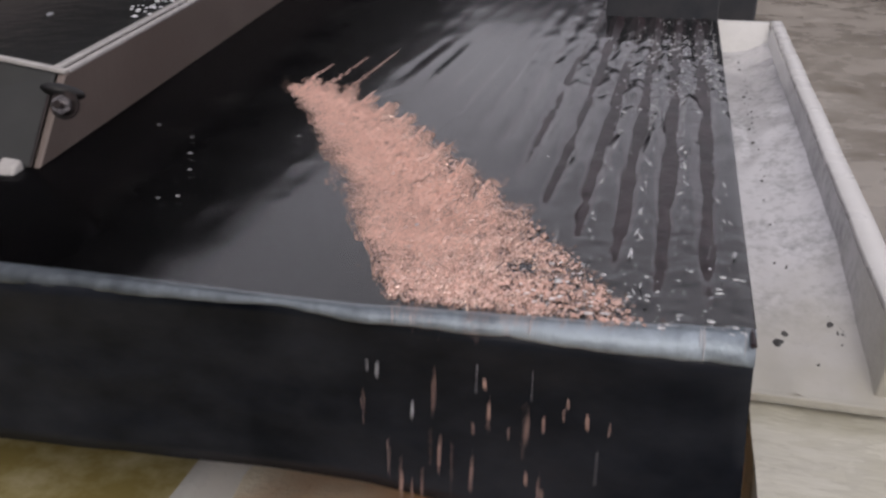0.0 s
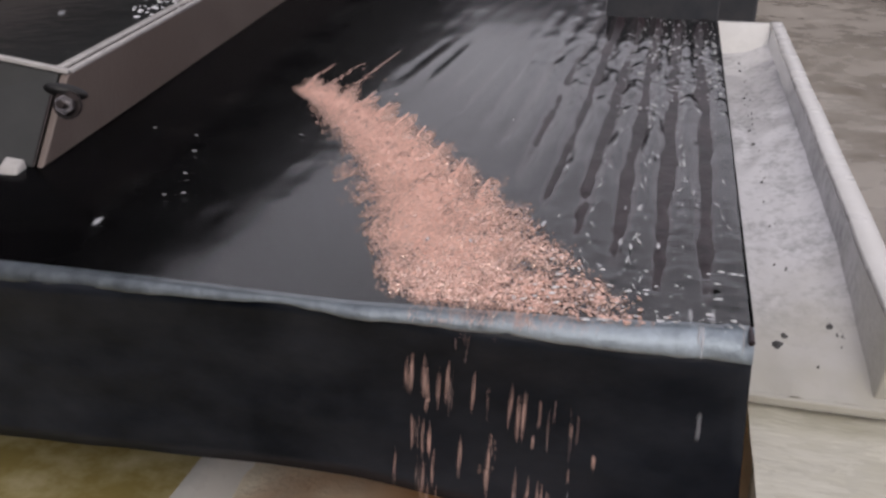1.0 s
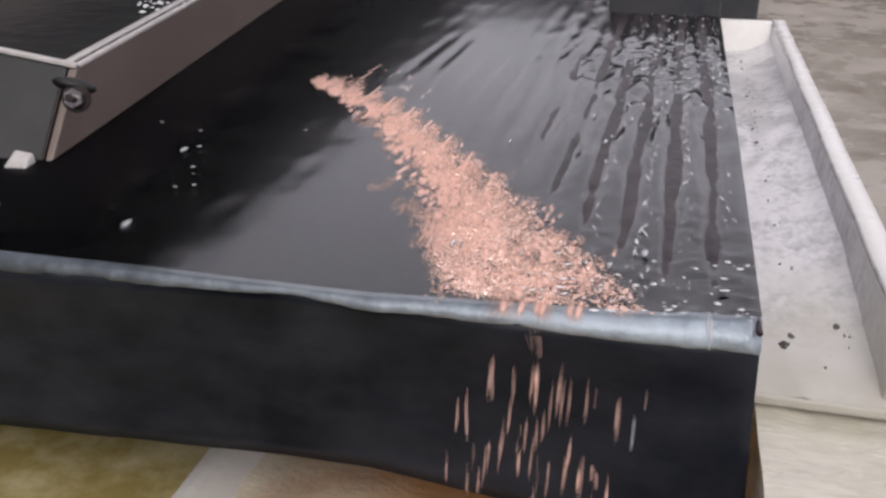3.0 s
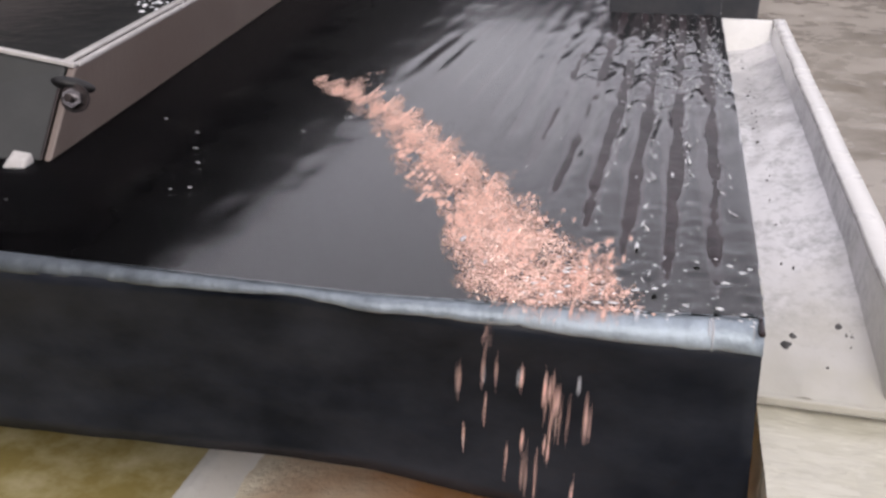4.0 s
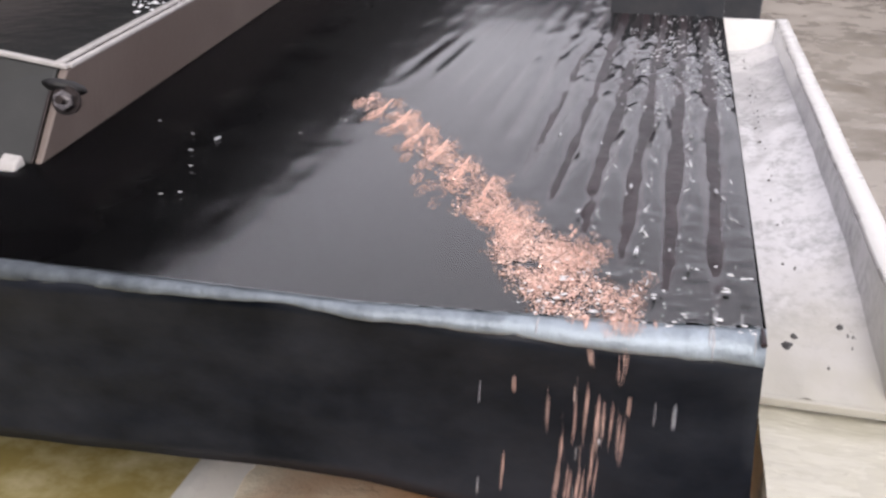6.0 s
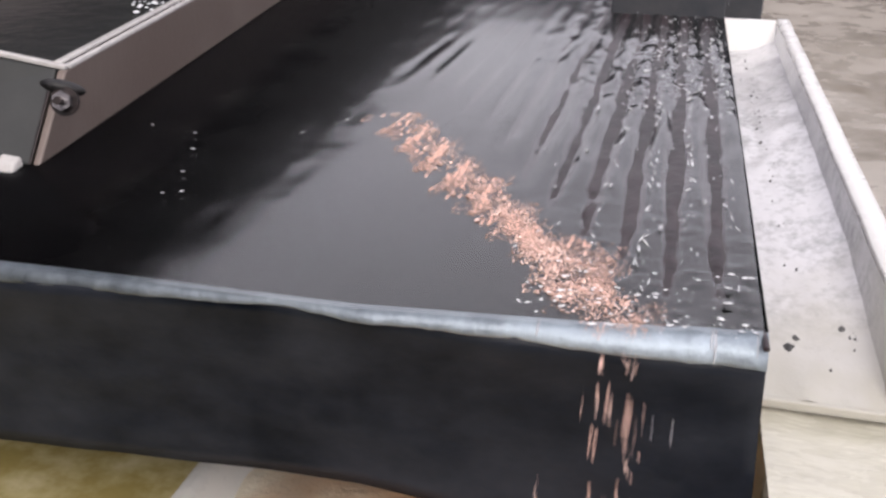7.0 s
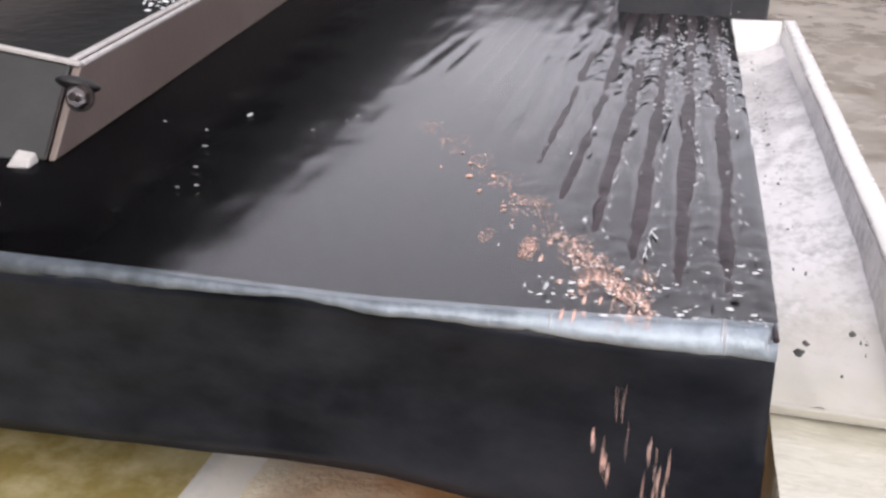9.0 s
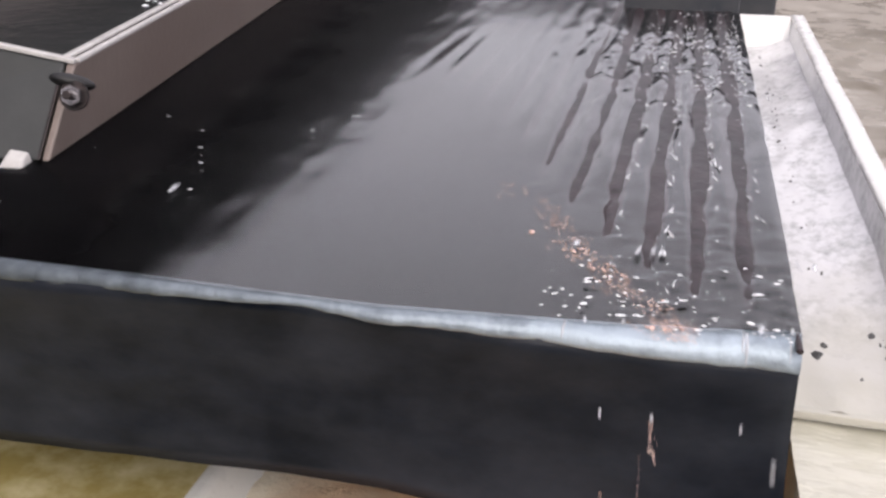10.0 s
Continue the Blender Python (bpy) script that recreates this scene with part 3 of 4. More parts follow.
def build_outlet_basin():
    bm = bmesh.new()
    bmesh.ops.create_grid(bm, x_segments=60, y_segments=60, size=1.0)
    for v in bm.verts:
        v.co.x, v.co.y = 0.678 + v.co.x * 0.55, 0.50 + v.co.y * 0.85
        v.co.z = 0.640 + 0.006 * noise.noise((v.co.x * 8, v.co.y * 8, 1)) + 0.002 * noise.noise((v.co.x * 30, v.co.y * 30, 5))
    ret = bmesh.ops.extrude_face_region(bm, geom=bm.faces[:])
    for g in ret["geom"]:
        if isinstance(g, bmesh.types.BMVert):
            g.co.z = -0.05
    tagged(part("pavement", bm, M_CONCRETE, smooth=False), "pale wet concrete plinth under the launder outlet", "pavement", kind="structure")


def build_concentrate_trough():
    thing = tagged(empty("concentrate_trough"), "white trough catching copper under the discharge lip", "trough")
    z0, z1 = 0.335, 0.40
    x0, x1, y0, y1 = -0.630, 0.05, 0.48, 1.22
    wl = hull([(x0 + 0.04, y0, z0), (x0 + 0.075, y0, z0), (x0 + 0.075, y1, z0), (x0 + 0.04, y1, z0),
               (x0, y0, z1), (x0 + 0.028, y0, z1), (x0 + 0.028, y1, z1), (x0, y1, z1)], 0.008, 3)
    part("side_wall", wl, M_WHITE, thing)
    part("side_wall", block(x1 - 0.02, x1, y0, y1, z0, z1, 0.006), M_WHITE, thing)
    part("end_wall", block(x0 + 0.045, x1 - 0.022, y1 - 0.02, y1, z0, z1 - 0.01, 0.005), M_WHITE, thing)
    part("end_wall", block(x0 + 0.045, x1 - 0.022, y0, y0 + 0.02, z0, z1 - 0.01, 0.005), M_WHITE, thing)
    part("floor", block(x0 + 0.03, x1, y0, y1, z0 - 0.02, z0 + 0.005), M_WHITE, thing)
    for x in (-0.45, 0.0):
        for y in (0.6, 1.15):
            part("leg", block(x - 0.02, x + 0.02, y - 0.02, y + 0.02, -0.05, z0 - 0.018), M_DARKFRAME, thing)
    bm = bmesh.new()
    nx, ny = 60, 44
    grid = []
    for j in range(ny + 1):
        row = []
        for i in range(nx + 1):
            x, y = x0 + 0.05 + (x1 - 0.025 - x0 - 0.05) * i / nx, y0 + 0.02 + (y1 - y0 - 0.04) * j / ny
            bed = 0.0 + 0.035 * min(1.0, max(0.0, (x + 0.60) / 0.14)) + 0.008 * noise.noise((x * 9, y * 9, 1)) + 0.004 * noise.noise((x * 40, y * 40, 2))
            row.append(bm.verts.new((x, y, z0 + 0.012 + bed)))
        grid.append(row)
    for j in range(ny):
        for i in range(nx):
            bm.faces.new((grid[j][i], grid[j][i + 1], grid[j + 1][i + 1], grid[j + 1][i]))
    tagged(part("copper_sediment", bm, M_COPPER_BED, smooth=True), "orange brown wet copper bed in the trough", "sediment", kind="stuff")


def build_far_machine():
    thing = tagged(empty("machine_frame"), "dark blue grey steel machine leg behind the launder", "machine")
    part("column", block(0.10, 0.25, 3.15, 3.40, -0.05, 1.0, 0.012), M_DARKFRAME, thing)
    part("cap_plate", block(0.07, 0.28, 3.12, 3.43, 1.002, 1.03, 0.006), M_DARKFRAME, thing)
    part("foot_plate", block(0.06, 0.30, 3.10, 3.45, -0.06, 0.06, 0.006), M_DARKFRAME, thing)


# ---- water over the riffles ----
def wet_edge(y):
    """Left border of the running water, ragged."""
    return -1.06 - 0.16 * max(0.0, y - 1.4) + 0.07 * noise.noise((y * 2.1, 3, 0)) + 0.035 * noise.noise((y * 9, 1, 5))


def build_water():
    bm = bmesh.new()
    nx, ny = 300, 330
    grid = {}
    for j in range(ny + 1):
        y = 0.796 + (3.3 - 0.796) * (j / ny) ** 1.35
        for i in range(nx + 1):
            x = -1.20 + (0.107 + 1.20) * i / nx
            if y < lip_top(x) - 0.005 or x < wet_edge(y) + 0.03 * noise.noise((x * 30, y * 40, 2)):
                continue
            ph = (x + 1.02) / 0.0515 * 2 * math.pi
            rise = min(1.0, max(0.0, (y - riffle_start(x)) / 0.3))
            side = min(1.0, max(0.0, (x + 0.35) / 0.3))
            near = math.exp(-max(0.0, y - 0.86) / 0.22) * min(1.0, max(0.0, (x - band_right(y) + 0.08) / 0.12))
            far = math.exp(-((y - 1.9) / 0.35) ** 2) * side
            mid = math.exp(-((x + 0.50) / 0.06) ** 2 - ((y - 1.9) / 0.25) ** 2)
            edge = math.exp(-((x + 0.56) / 0.12) ** 2)
            wave = (-0.0001 - 0.0026 * side + 0.0008 * mid) * rise * math.cos(ph + 2.5 * noise.noise((x * 5, y * 1.6, 8)))
            wave += (0.00025 + 0.0019 * side * rise) * noise.noise((x * 30, y * 7, 0.5)) + 0.0021 * side * rise * noise.noise((x * 60, y * 11, 2.5)) + edge * (0.0007 * noise.noise((x * 8, y * 7, 4)) + 0.00016 * noise.noise((x * 24, y * 26, 1)))
            wave += 0.0030 * near * noise.noise((x * 55, y * 85, 3.5)) + 0.002 * near * noise.noise((x * 24, y * 30, 6.5)) + 0.0030 * far * noise.noise((x * 60, y * 17, 1.5)) + 0.0012 * far * noise.noise((x * 90, y * 45, 7.5))
            grid[i, j] = bm.verts.new((x, y, DECK_Z + max(0.0016, 0.0020 + 0.0032 * rise + wave)))
    for j in range(ny):
        for i in range(nx):
            q = [grid.get(k) for k in ((i, j), (i + 1, j), (i + 1, j + 1), (i, j + 1))]
            if all(q):
                bm.faces.new(q)
    film = tagged(part("water_film", bm, M_WATER, smooth=True), "thin rippled water film running over the black riffles", "water", kind="stuff")
    film.visible_shadow = False
    # strands of water hanging over the lip
    rnd = random.Random(31)
    bm = bmesh.new()
    for k in range(5):
        x = 0.10 - 0.45 * rnd.random() ** 1.2
        r = rnd.uniform(0.0008, 0.0016)
        rad = lip_radius(x)
        rows = []
        n = rnd.randint(5, 12)
        for q in range(n + 1):
            a = radians(-8 + 100 * q / n * (0.35 + 0.65 * n / 12))
            oy, oz = -math.sin(a), math.cos(a)
            f = math.sin(math.pi * (q + 0.3) / (n + 0.6)) ** 0.5
            cy, cz = lip_top(x) + rad * oy, DECK_Z - rad + rad * oz
            wx = 0.001 * noise.noise((k * 3, q * 0.4, 1))
            rows.append([bm.verts.new((x + wx + r * f * c, cy + oy * r * 0.8 * f * sn, cz + oz * r * 0.8 * f * sn)) for c, sn in ((-1, 0), (-0.6, 0.7), (0, 1), (0.6, 0.7), (1, 0))])
        for a, b in zip(rows, rows[1:]):
            for c in range(4):
                bm.faces.new((a[c], a[c + 1], b[c + 1], b[c]))
    strands = part("lip_water", bm, M_DROP, TABLE, "thin bright water strands over the lip", smooth=True)
    tagged(strands, kind="stuff")
    return film


# ---- loose grains and drops ----
def grain_mesh(name, rnd, count, sx, sy, layers, size, mat, stretch=1.7):
    """A rigid scatter of small faceted bits, on the plane z = 0."""
    verts, faces = [], []
    for _ in range(count):
        while True:
            a, b = rnd.uniform(-1, 1), rnd.uniform(-1, 1)
            if a * a + b * b < 1:
                break
        r = size * rnd.uniform(0.55, 1.25)
        q = Euler((rnd.uniform(-0.6, 0.6), rnd.uniform(-0.6, 0.6), rnd.uniform(0, 6.28))).to_matrix()
        c = Vector((a * sx, b * sy, r * 0.5 + rnd.random() ** 2 * layers * (1 - 0.6 * (a * a + b * b))))
        ext = (r * stretch * rnd.uniform(0.6, 1.2), r * rnd.uniform(0.7, 1.1), r * rnd.uniform(0.6, 1.0))
        k0 = len(verts)
        for d in ((1, 0, 0), (0, 1, 0), (-1, 0, 0), (0, -1, 0), (0, 0, 1), (0, 0, -1)):
            verts.append(c + q @ Vector((d[0] * ext[0], d[1] * ext[1], d[2] * ext[2])))
        for i in range(4):
            faces.append((k0 + i, k0 + (i + 1) % 4, k0 + 4))
            faces.append((k0 + (i + 1) % 4, k0 + i, k0 + 5))
    me = bpy.data.meshes.new(name)
    me.from_pydata(verts, [], faces)
    me.materials.append(mat)
    return me


def drop_mesh(name, rnd, count, sx, sy, size, mat):
    """A loose group of rounded, drawn-out drops; long axis along y."""
    bm = bmesh.new()
    for _ in range(count):
        r = size * rnd.uniform(0.4, 1.2)
        ret = bmesh.ops.create_icosphere(bm, subdivisions=2, radius=r)
        m = Matrix.Translation((rnd.uniform(-sx, sx), rnd.uniform(-sy, sy), r * 0.5)) @ Euler((0, 0, rnd.uniform(-0.2, 0.2))).to_matrix().to_4x4() @ Matrix.Diagonal((0.8, rnd.uniform(1.2, 2.6), 0.7, 1))
        bmesh.ops.transform(bm, matrix=m, verts=ret["verts"])
    return mesh_of(name, bm, mat, True)


def tooth(x):
    """How far the copper reaches up each groove between two riffles, from 0 to 1."""
    phase = ((x + 1.02) / 0.0515) % 1.0
    return (1 - abs(2 * phase - 1)) ** 1.4


def streak_mesh(name, rnd, count, sx, sy, size, high):
    """A low drawn-out heap of fine grit with loose grains on and round it; long axis along y."""
    verts, faces = [], []
    n = 16
    wob = [rnd.uniform(0.72, 1.1) for _ in range(n)]
    for ring, z in ((1.0, -0.0012), (0.6, high * 0.6)):
        for k in range(n):
            a = 2 * math.pi * k / n
            q = ring * wob[k]
            point = 1.0 - 0.45 * max(0.0, math.sin(a))
            verts.append((math.cos(a) * q * sx * point, math.sin(a) * q * sy, z + rnd.uniform(-0.1, 0.1) * high))
    verts.append((0, -0.1 * sy, high))
    for k in range(n):
        k2 = (k + 1) % n
        faces.append((k, k2, n + k2, n + k))
        faces.append((n + k, n + k2, 2 * n))
    smooth_to = len(faces)
    for _ in range(count):
        a, b = rnd.gauss(0, 0.8), rnd.gauss(0, 0.7)
        r = size * rnd.uniform(0.55, 1.3)
        lift = high * max(0.0, 1 - a * a - b * b)
        q = Euler((rnd.uniform(-0.8, 0.8), rnd.uniform(-0.8, 0.8), rnd.uniform(0, 6.28))).to_matrix()
        c = Vector((a * sx, b * sy, lift + r * 0.3))
        k0 = len(verts)
        for d in ((1.5, 0, 0), (0, 1, 0), (-1.5, 0, 0), (0, -1, 0), (0, 0, 0.8), (0, 0, -0.8)):
            verts.append(c + q @ (Vector(d) * r))
        for i in range(4):
            faces.append((k0 + i, k0 + (i + 1) % 4, k0 + 4))
            faces.append((k0 + (i + 1) % 4, k0 + i, k0 + 5))
    me = bpy.data.meshes.new(name)
    me.from_pydata([tuple(v) for v in verts], [], faces)
    for p in me.polygons:
        p.use_smooth = p.index < smooth_to
    me.materials.append(M_COPPER)
    return me


def build_copper():
    rnd = random.Random(11)
    band = tagged(new("copper_concentrate", grain_mesh("copper_concentrate", rnd, 60, 0.02, 0.02, 0.002, 0.0012, M_COPPER)),
                  "salmon pink copper granules fanning in a band across the deck", "copper granules")
    for v in band.data.vertices:
        v.co += Vector((-0.03, 0.88, DECK_Z))
    fine = [streak_mesh("granule_clump", rnd, 46, 0.0040, 0.0120, 0.00062, 0.0016) for _ in range(14)]
    slim = [streak_mesh("granule_clump", rnd, 26, 0.0022, 0.0100, 0.00055, 0.0011) for _ in range(8)]
    loose = [grain_mesh("granule_clump", rnd, 30, 0.0110, 0.0200, 0.0010, 0.00080, M_COPPER, 1.6) for _ in range(14)]
    drawn = [grain_mesh("granule_clump", rnd, 44, 0.0085, 0.0230, 0.0016, 0.00078, M_COPPER, 1.6) for _ in range(14)]
    coarse = [grain_mesh("granule_clump", rnd, 18, 0.0130, 0.0150, 0.0016, 0.00115, M_COPPER_WET, 1.8) for _ in range(14)]
    sparse = [grain_mesh("granule_clump", rnd, 7, 0.012, 0.018, 0.001, 0.0010, M_COPPER_WET, 1.7) for _ in range(10)]
    single = [grain_mesh("granule", rnd, 1, 0.001, 0.001, 0.0, 0.0024, M_COPPER_WET, 1.7) for _ in range(6)]
    pieces = []
    cells = []
    while len(cells) < 4300:
        y = rnd.uniform(0.84, 1.66)
        if rnd.random() > (band_right(y) - band_left(y) + 0.02) / 0.25:
            continue
        cells.append((y, rnd.random()))
    for y, w in cells:
        x = band_right(y) + w * (band_left(y) - band_right(y))
        lower = max(0.0, min(1.0, (1.04 + 0.20 * (0.5 - w) - y) / 0.16))
        low = max(0.0, min(1.0, (1.14 - y) / 0.18))
        leave = (1 - low) * float(np.interp(w, (0, 0.12, 0.3, 0.5, 0.75, 1.0), (7.6, 5.3, 3.1, 1.6, 0.3, -1.3)))
        leave += low * float(np.interp(w, (0, 0.3, 0.5, 0.75, 1.0), (9.2, 6.6, 4.9, 3.0, 1.0))) + rnd.uniform(-0.7, 0.7)
        if y > 1.38:
            leave = min(leave, 8.6 - (y - 1.38) * 18 + rnd.uniform(-0.8, 0.8))
        thin = y < 1.0 and w < 0.3
        late = leave > 4.2 and rnd.random() < 0.13 * (leave - 1.5)
        if (thin or late) and rnd.random() < 0.52:
            continue
        if thin or late:
            me = rnd.choice(sparse if rnd.random() < 0.55 else coarse)
        elif rnd.random() < lower:
            me = rnd.choice(coarse if rnd.random() < 0.75 else loose)
        elif w > 0.62 + 0.3 * rnd.random():
            me = rnd.choice(loose if rnd.random() < 0.6 else sparse)
        else:
            me = rnd.choice(fine if leave < 3.4 and 0.12 < w < 0.5 and rnd.random() < 0.5 else drawn)
        reach = 0.075 * tooth(x) * max(0.0, 1 - w / 0.5) * min(1.0, max(0.0, (y - 0.98) / 0.15))
        pieces.append(("granule_clump", me, x, y + reach - 0.02 * (y > 1.0), w, leave))
    for k in range(420):
        y = rnd.uniform(0.87, 1.30)
        leave = 11.0 * rnd.random() ** 1.7 - 1.3
        w = rnd.uniform(-0.12, 1.0) * float(np.interp(leave, (0, 4, 7, 10), (1.0, 0.6, 0.4, 0.3)))
        pieces.append(("granule", rnd.choice(single), band_right(y) + w * (band_left(y) - band_right(y)), y, w, leave))
    # single grains that tip over the lip all the while
    for k in range(300):
        y = rnd.uniform(0.835, 0.91)
        w = rnd.uniform(-0.05, 0.95)
        pieces.append(("granule", rnd.choice(single), band_right(y) + w * (band_left(y) - band_right(y)), y, w, 10.8 * rnd.random() * min(1.0, 1.05 - w) - 0.8))
    # the last thin line of grit along the upper border
    for k in range(150):
        y = 0.90 + 0.56 * rnd.random()
        x = band_right(y) + rnd.gauss(0.0, 0.010)
        pieces.append(("granule_clump", rnd.choice(sparse), x, y + 0.04 * tooth(x) * (y > 1.05), 0.05, 10.6 - (y - 0.9) * 3.0 + rnd.uniform(-2.2, 0.5)))
    # tongues of copper drawn out along the riffle grooves: long at the upper tip, short further down
    for x, y0, length, leave in ((-0.700, 1.68, 0.17, 2.4), (-0.648, 1.63, 0.30, 4.0), (-0.600, 1.60, 0.40, 5.4), (-0.545, 1.53, 0.13, 6.3), (-0.495, 1.46, 0.13, 7.0),
                                 (-0.443, 1.39, 0.14, 7.6), (-0.392, 1.32, 0.14, 8.0), (-0.340, 1.25, 0.13, 8.2), (-0.288, 1.18, 0.13, 8.2), (-0.236, 1.11, 0.12, 8.2)):
        n = int(12 + length * 90)
        for k in range(n):
            f = (k + rnd.random()) / n
            wide = 0.014 * (1 - f) ** 1.5
            off = rnd.uniform(-1, 1) * wide
            me = rnd.choice(drawn if wide > 0.009 else slim)
            pieces.append(("granule_clump", me, x + off, y0 - 0.02 + f * length, None, leave - 3.0 * f * (length > 0.25) - 1.2 * f + rnd.uniform(-0.5, 0.5)))
    made = []
    for name, me, x, y, w, leave in pieces:
        ob = new(name, me)
        ob.parent = band
        if name != "granule":
            tagged(ob, kind="stuff")
        made.append((ob, x, y, w, leave, rnd.random(), rnd.random()))
    return band, made


def build_drops():
    rnd = random.Random(23)
    kinds = [drop_mesh("water_drop", rnd, 1, 0.0, 0.0, 0.0032, M_DROP) for _ in range(8)]
    made = []
    for k in range(300):
        ob = tagged(new("water_drop", rnd.choice(kinds)), "small bright water drop running down the riffles", "water drop", "drops on the table")
        made.append((ob, rnd.random(), rnd.random(), rnd.random()))
    single = drop_mesh("splash_drop", rnd, 2, 0.008, 0.01, 0.0034, M_DROP)
    flung = []
    for k in range(9):
        ob = tagged(new("splash_drop", single), "single white splash drop from the wash water trough", "water drop", "drops from the trough")
        flung.append((ob, k))
    return made, flung


def build_flecks():
    """White flecks that paint sky glints and broken water, in three groups that rock with the film."""
    made = []
    for g in range(3):
        rnd = random.Random(60 + g)
        bm = bmesh.new()
        spots = [(rnd.uniform(-0.14, 0.098), 0.83 + 0.14 * rnd.random() ** 1.5, 1.6, 0.7) for _ in range(36)]
        spots += [(0.095 - 0.20 * rnd.random() ** 1.5, rnd.gauss(2.05, 0.25), 1.3, 1.3) for _ in range(120)]
        spots += [(rnd.choice((-0.075, -0.022, 0.030, 0.078)) + rnd.gauss(0, 0.005), rnd.uniform(0.90, 1.75), 0.4, 4.5) for _ in range(50)]
        spots += [(rnd.uniform(-0.85, -0.45), rnd.uniform(0.93, 1.5), 1.8, 0.4) for _ in range(4)]
        for x, y, ex, ey in spots:
            r = 0.0006 + 0.0020 * rnd.random() ** 1.7
            ret = bmesh.ops.create_icosphere(bm, subdivisions=1, radius=r)
            m = Matrix.Translation((min(x, 0.098), y, DECK_Z + 0.0075)) @ Euler((0, 0, rnd.uniform(-0.5, 0.5))).to_matrix().to_4x4() @ Matrix.Diagonal((ex * rnd.uniform(0.7, 1.6), ey * rnd.uniform(0.7, 1.6), 0.45, 1))
            for v in ret["verts"]:
                v.co *= rnd.uniform(0.6, 1.4)
            bmesh.ops.transform(bm, matrix=m, verts=ret["verts"])
        made.append(tagged(part("water_flecks", bm, M_WHITE_FLECK, smooth=True), "white flecks for sky glints and broken water between the riffles", "water", kind="stuff"))
    return made


# ---- what moves ----
STROKE_HZ = 3.185
SHAKE_A = [-20, 11, 8, -7, -20, 19, 0, 2, 11, -12, -10, 18, 10, 0, 15, -8, -15, 17, 18, -14, -2, -2, -15, 10, 15, -21, -9, 9]
SHAKE_B = [-25, 8, 9, -15, -1, 5, -3, 7, 13, -10, -1, 10, 1, 4, 14, -13, -14, 19, 2, -12]
SHAKE_C = [11, -12, -14, 5, -6, -1, 14, -15, -16, 11, 2, -9, 12, -14, -17, 21, 8, -6, 8, 9, -6, 14, 16, -5, -3, 9, -8, -3, 3, -14, -15, 7, 2]


def shake_rows():
    """Seconds and the deck's travel along its length, in metres."""
    rows = {}
    for t0, values in ((0.0, SHAKE_A), (3.8, SHAKE_B), (6.8, SHAKE_C)):
        for i, v in enumerate(values):
            rows[round(t0 + 0.1 * i, 2)] = v / 1000
    for a, b in ((2.7, 3.8), (5.7, 6.8)):
        for i in range(1, 16):
            t = a + (b - a) * i / 16
            p = 2 * math.pi * STROKE_HZ * t
            rows[round(t, 2)] = -0.0124 * math.cos(p) - 0.0045 * math.sin(p)
    return sorted(rows.items())


def fall(x, t, z0, spin, y0=0.765):
    """Rows of a piece that tips over the lip at t and drops into the trough."""
    out = []
    for k, dt in enumerate((0.035, 0.07, 0.105, 0.14, 0.175, 0.21)):
        z = z0 - 0.01 - (1.3 + 1.3 * spin) * dt - 0.5 * 9.8 * dt * dt
        out.append((t + dt, pose(x, y0 - (0.25 + 0.2 * spin) * dt, z, 4, min(89, 84 + k), math.degrees(math.atan2(-x, 0.8)))))
    return out


def keyed(ob, rows):
    """walk() over the rows that lie within the clip, held before and after."""
    before = [r for r in rows if r[0] <= 0]
    inside = [r for r in rows if 0 < r[0] < 10]
    first = before[-1][1] if before else rows[0][1]
    last = [r for r in rows if r[0] >= 10]
    final = last[0][1] if last else rows[-1][1]
    out = [(0.0, first)]
    for t, m in inside:
        if t - out[-1][0] > 0.034:
            out.append((t, m))
    if 10.0 - out[-1][0] < 0.034:
        out.pop()
    walk(ob, out + [(10.0, final)])


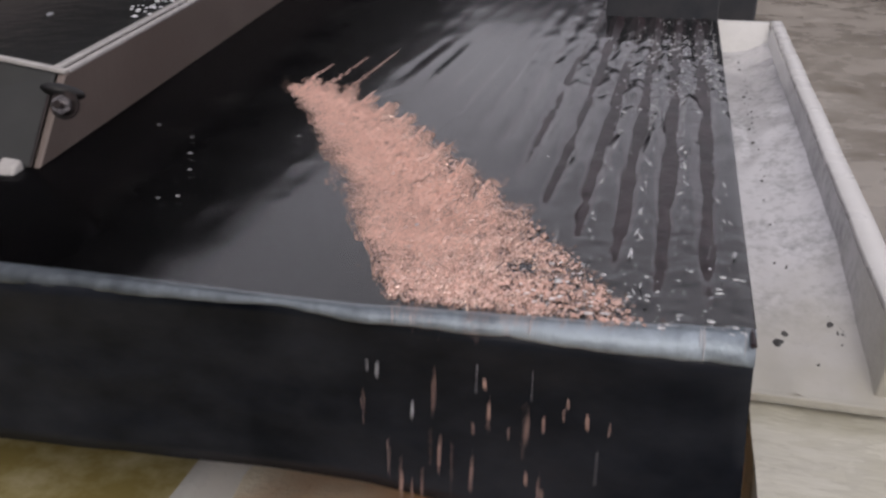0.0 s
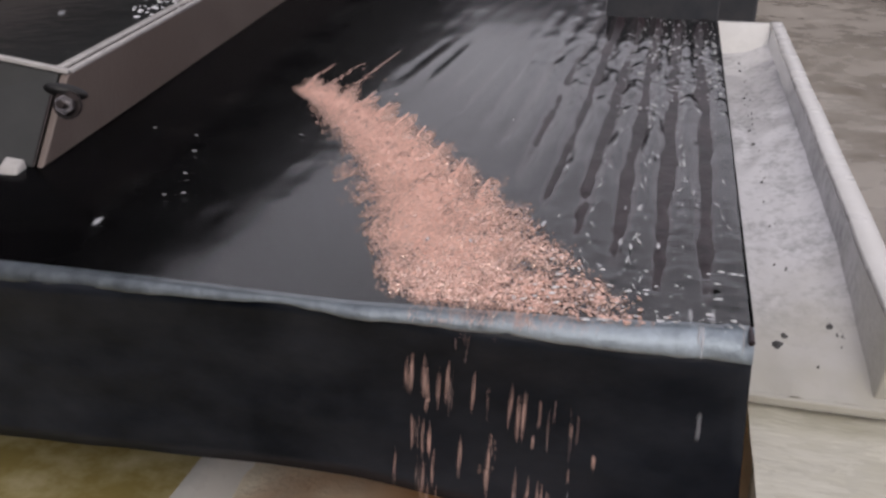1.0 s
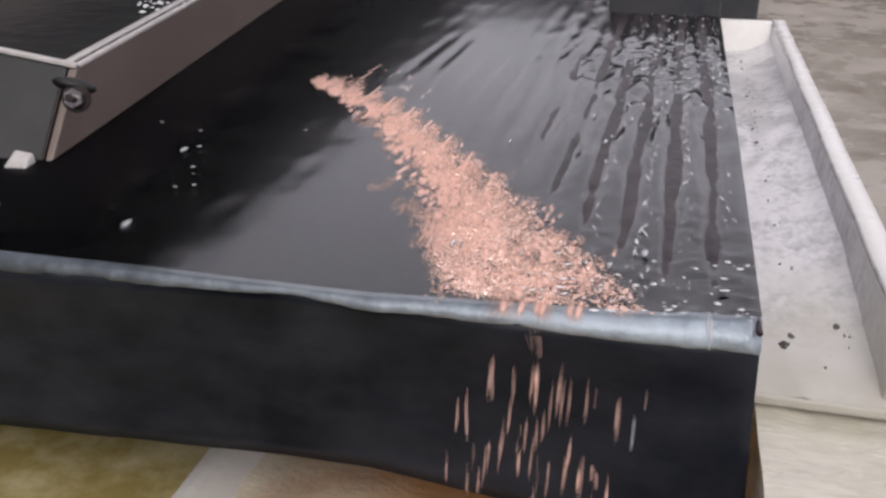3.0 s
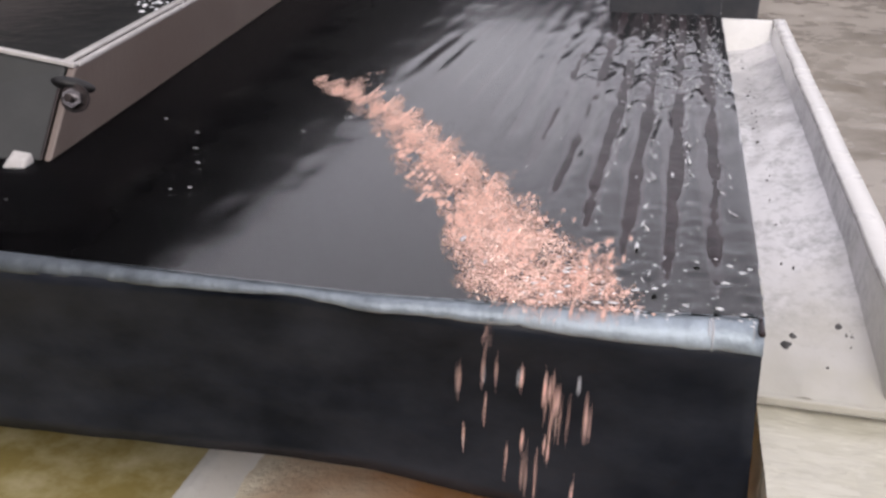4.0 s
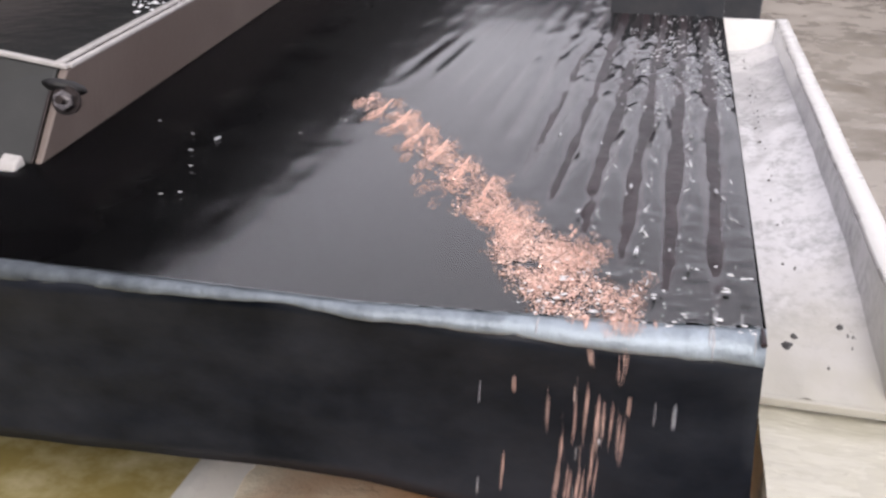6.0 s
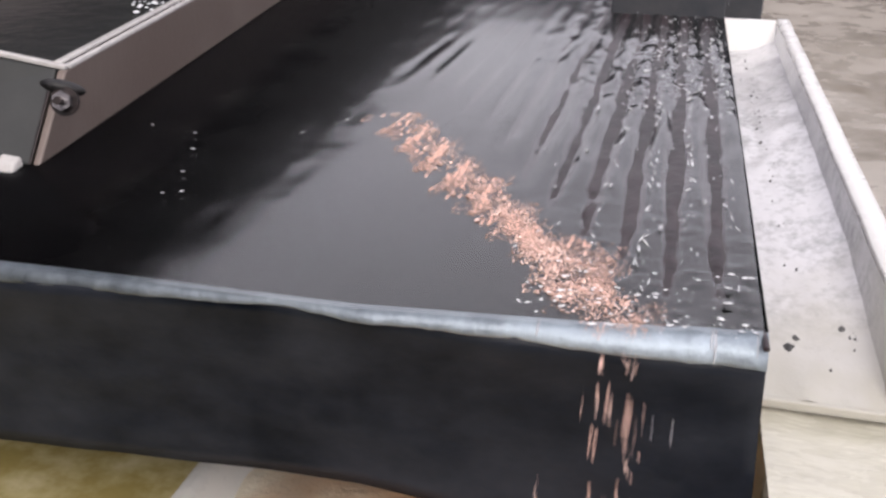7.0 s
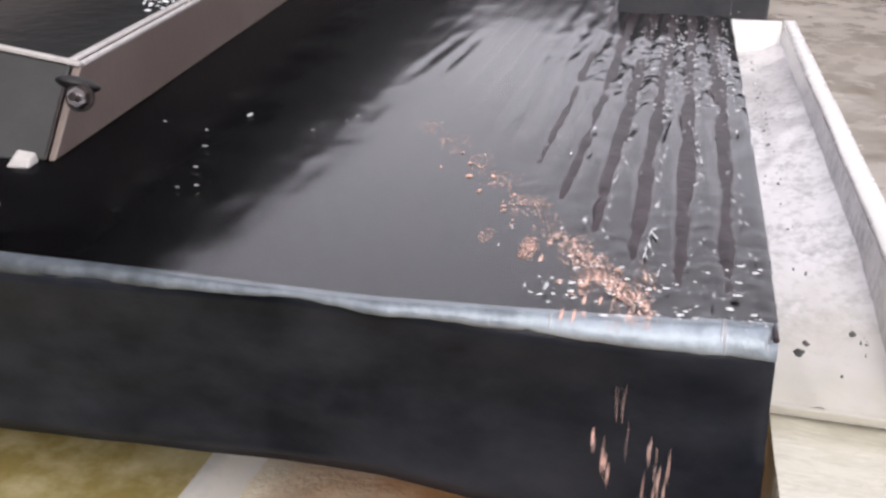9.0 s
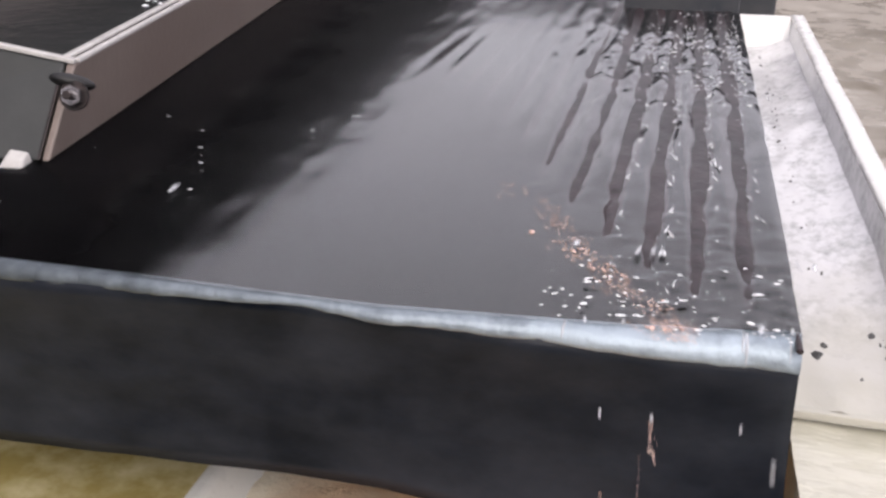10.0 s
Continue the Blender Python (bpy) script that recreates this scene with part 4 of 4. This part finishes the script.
def motions():
    shake = shake_rows()
    rows = [(t, pose(0, d, 0)) for t, d in shake]
    walk(TABLE, rows)
    walk(COPPER, rows)
    walk(FILM, [(t, pose(0.003 * math.sin(t * 5.1), d + 0.004 * math.sin(t * 9.7), 0.0004 * math.sin(t * 13))) for t, d in shake])
    for g, ob in enumerate(FLECKS):
        walk(ob, [(t, pose(0.002 * math.sin(t * 6 + g), d + 0.010 * math.sin(t * (7.3 + 2.1 * g) + g * 2), 0)) for t, d in shake])
    for ob, x, y, w, leave, r1, r2 in GRANULES:
        turn = r1 * 24 - 12
        spread = (0.97 * w if w is not None else 0.3) * (1 - 0.7 * r2 ** 1.3)
        lip_x = band_right(0.83) + spread * (band_left(0.83) - band_right(0.83)) + 0.05 * (r1 - 0.5)
        path = max(0.05, y - 0.82)
        travel = path / (0.30 + 0.2 * r2)
        at_lip = leave + travel
        at_lip = round(at_lip * STROKE_HZ) / STROKE_HZ + 0.30 * (r1 - 0.5)
        z = DECK_Z + 0.0022
        rws = [(leave, pose(x, y, z, 0, 0, turn))]
        for f in (0.35, 0.7):
            yy = y + (0.82 - y) * f
            xx = x + (lip_x - x) * f
            rws.append((leave + (at_lip - leave) * f, pose(xx, yy, z, 0, 0, turn * (1 - f))))
        rws.append((at_lip, pose(lip_x, lip_top(lip_x) - 0.004, z, 8, 20, 0)))
        rws += fall(lip_x, at_lip, DECK_Z, r2 - 0.5)
        rws.append((at_lip + 0.26, pose(lip_x, 0.70, 0.380, 0, 0, 0)))
        keyed(ob, rws)
    for ob, r1, r2, r3 in DROPS:
        at_lip = -0.3 + 11.5 * r2
        x = -0.30 + 0.016 * at_lip + 0.28 * r1 if r3 < 0.6 else -0.25 + 0.34 * r1 ** 0.5
        at_lip = round(at_lip * STROKE_HZ) / STROKE_HZ + 0.26 * (r3 - 0.5)
        speed = 0.7 + 0.5 * r3
        z = DECK_Z + 0.007
        start = at_lip - (3.6 - 0.82) / speed
        rws = [(start - 0.5, pose(x, 3.9, z)), (start, pose(x, 3.6, z))]
        rws += [(at_lip - (yy - 0.82) / speed, pose(x + 0.012 * math.sin(yy * 9 + r1 * 6), yy, z)) for yy in (2.8, 2.2, 1.7, 1.3, 1.0)]
        rws.append((at_lip, pose(x, lip_top(x) - 0.004, z, 5)))
        rws += fall(x, at_lip, DECK_Z, r3 - 0.5, 0.77)
        rws.append((at_lip + 0.26, pose(x, 0.70, 0.375)))
        keyed(ob, rws)
    for ob, k in FLUNG:
        t = (0.05, 1.05, 2.05, 2.5, 4.35, 5.6, 7.0, 8.75, 9.65)[k]
        x, y = -1.09 + 0.004 * k, 1.40 + 0.03 * (k % 4)
        zt = DECK_Z + 0.104
        out_x = -0.78 + 0.02 * (k % 3)
        rws = [(t - 0.12, pose(x, y, zt)), (t - 0.05, pose(x + 0.03, y - 0.01, zt + 0.06)), (t, pose(x + 0.06, y - 0.02, zt + 0.085)),
               (t + 0.07, pose(x + 0.15, y - 0.03, zt + 0.05)), (t + 0.14, pose(out_x, y - 0.05, DECK_Z + 0.06)), (t + 0.2, pose(out_x + 0.03, y - 0.06, DECK_Z + 0.004)),
               (t + 0.7, pose(out_x + 0.08, 1.05, DECK_Z + 0.004)), (t + 1.0, pose(out_x + 0.09, 0.82, DECK_Z + 0.004, 8))]
        rws += fall(out_x + 0.09, t + 1.0, DECK_Z, 0.2, 0.77)
        rws.append((t + 1.30, pose(out_x + 0.12, 0.70, 0.325)))
        keyed(ob, rws)


build_surroundings()
TABLE = build_table()
build_supports()
build_launder()
build_outlet_basin()
build_concentrate_trough()
build_far_machine()
FILM = build_water()
COPPER, GRANULES = build_copper()
FLECKS = build_flecks()
DROPS, FLUNG = build_drops()
motions()
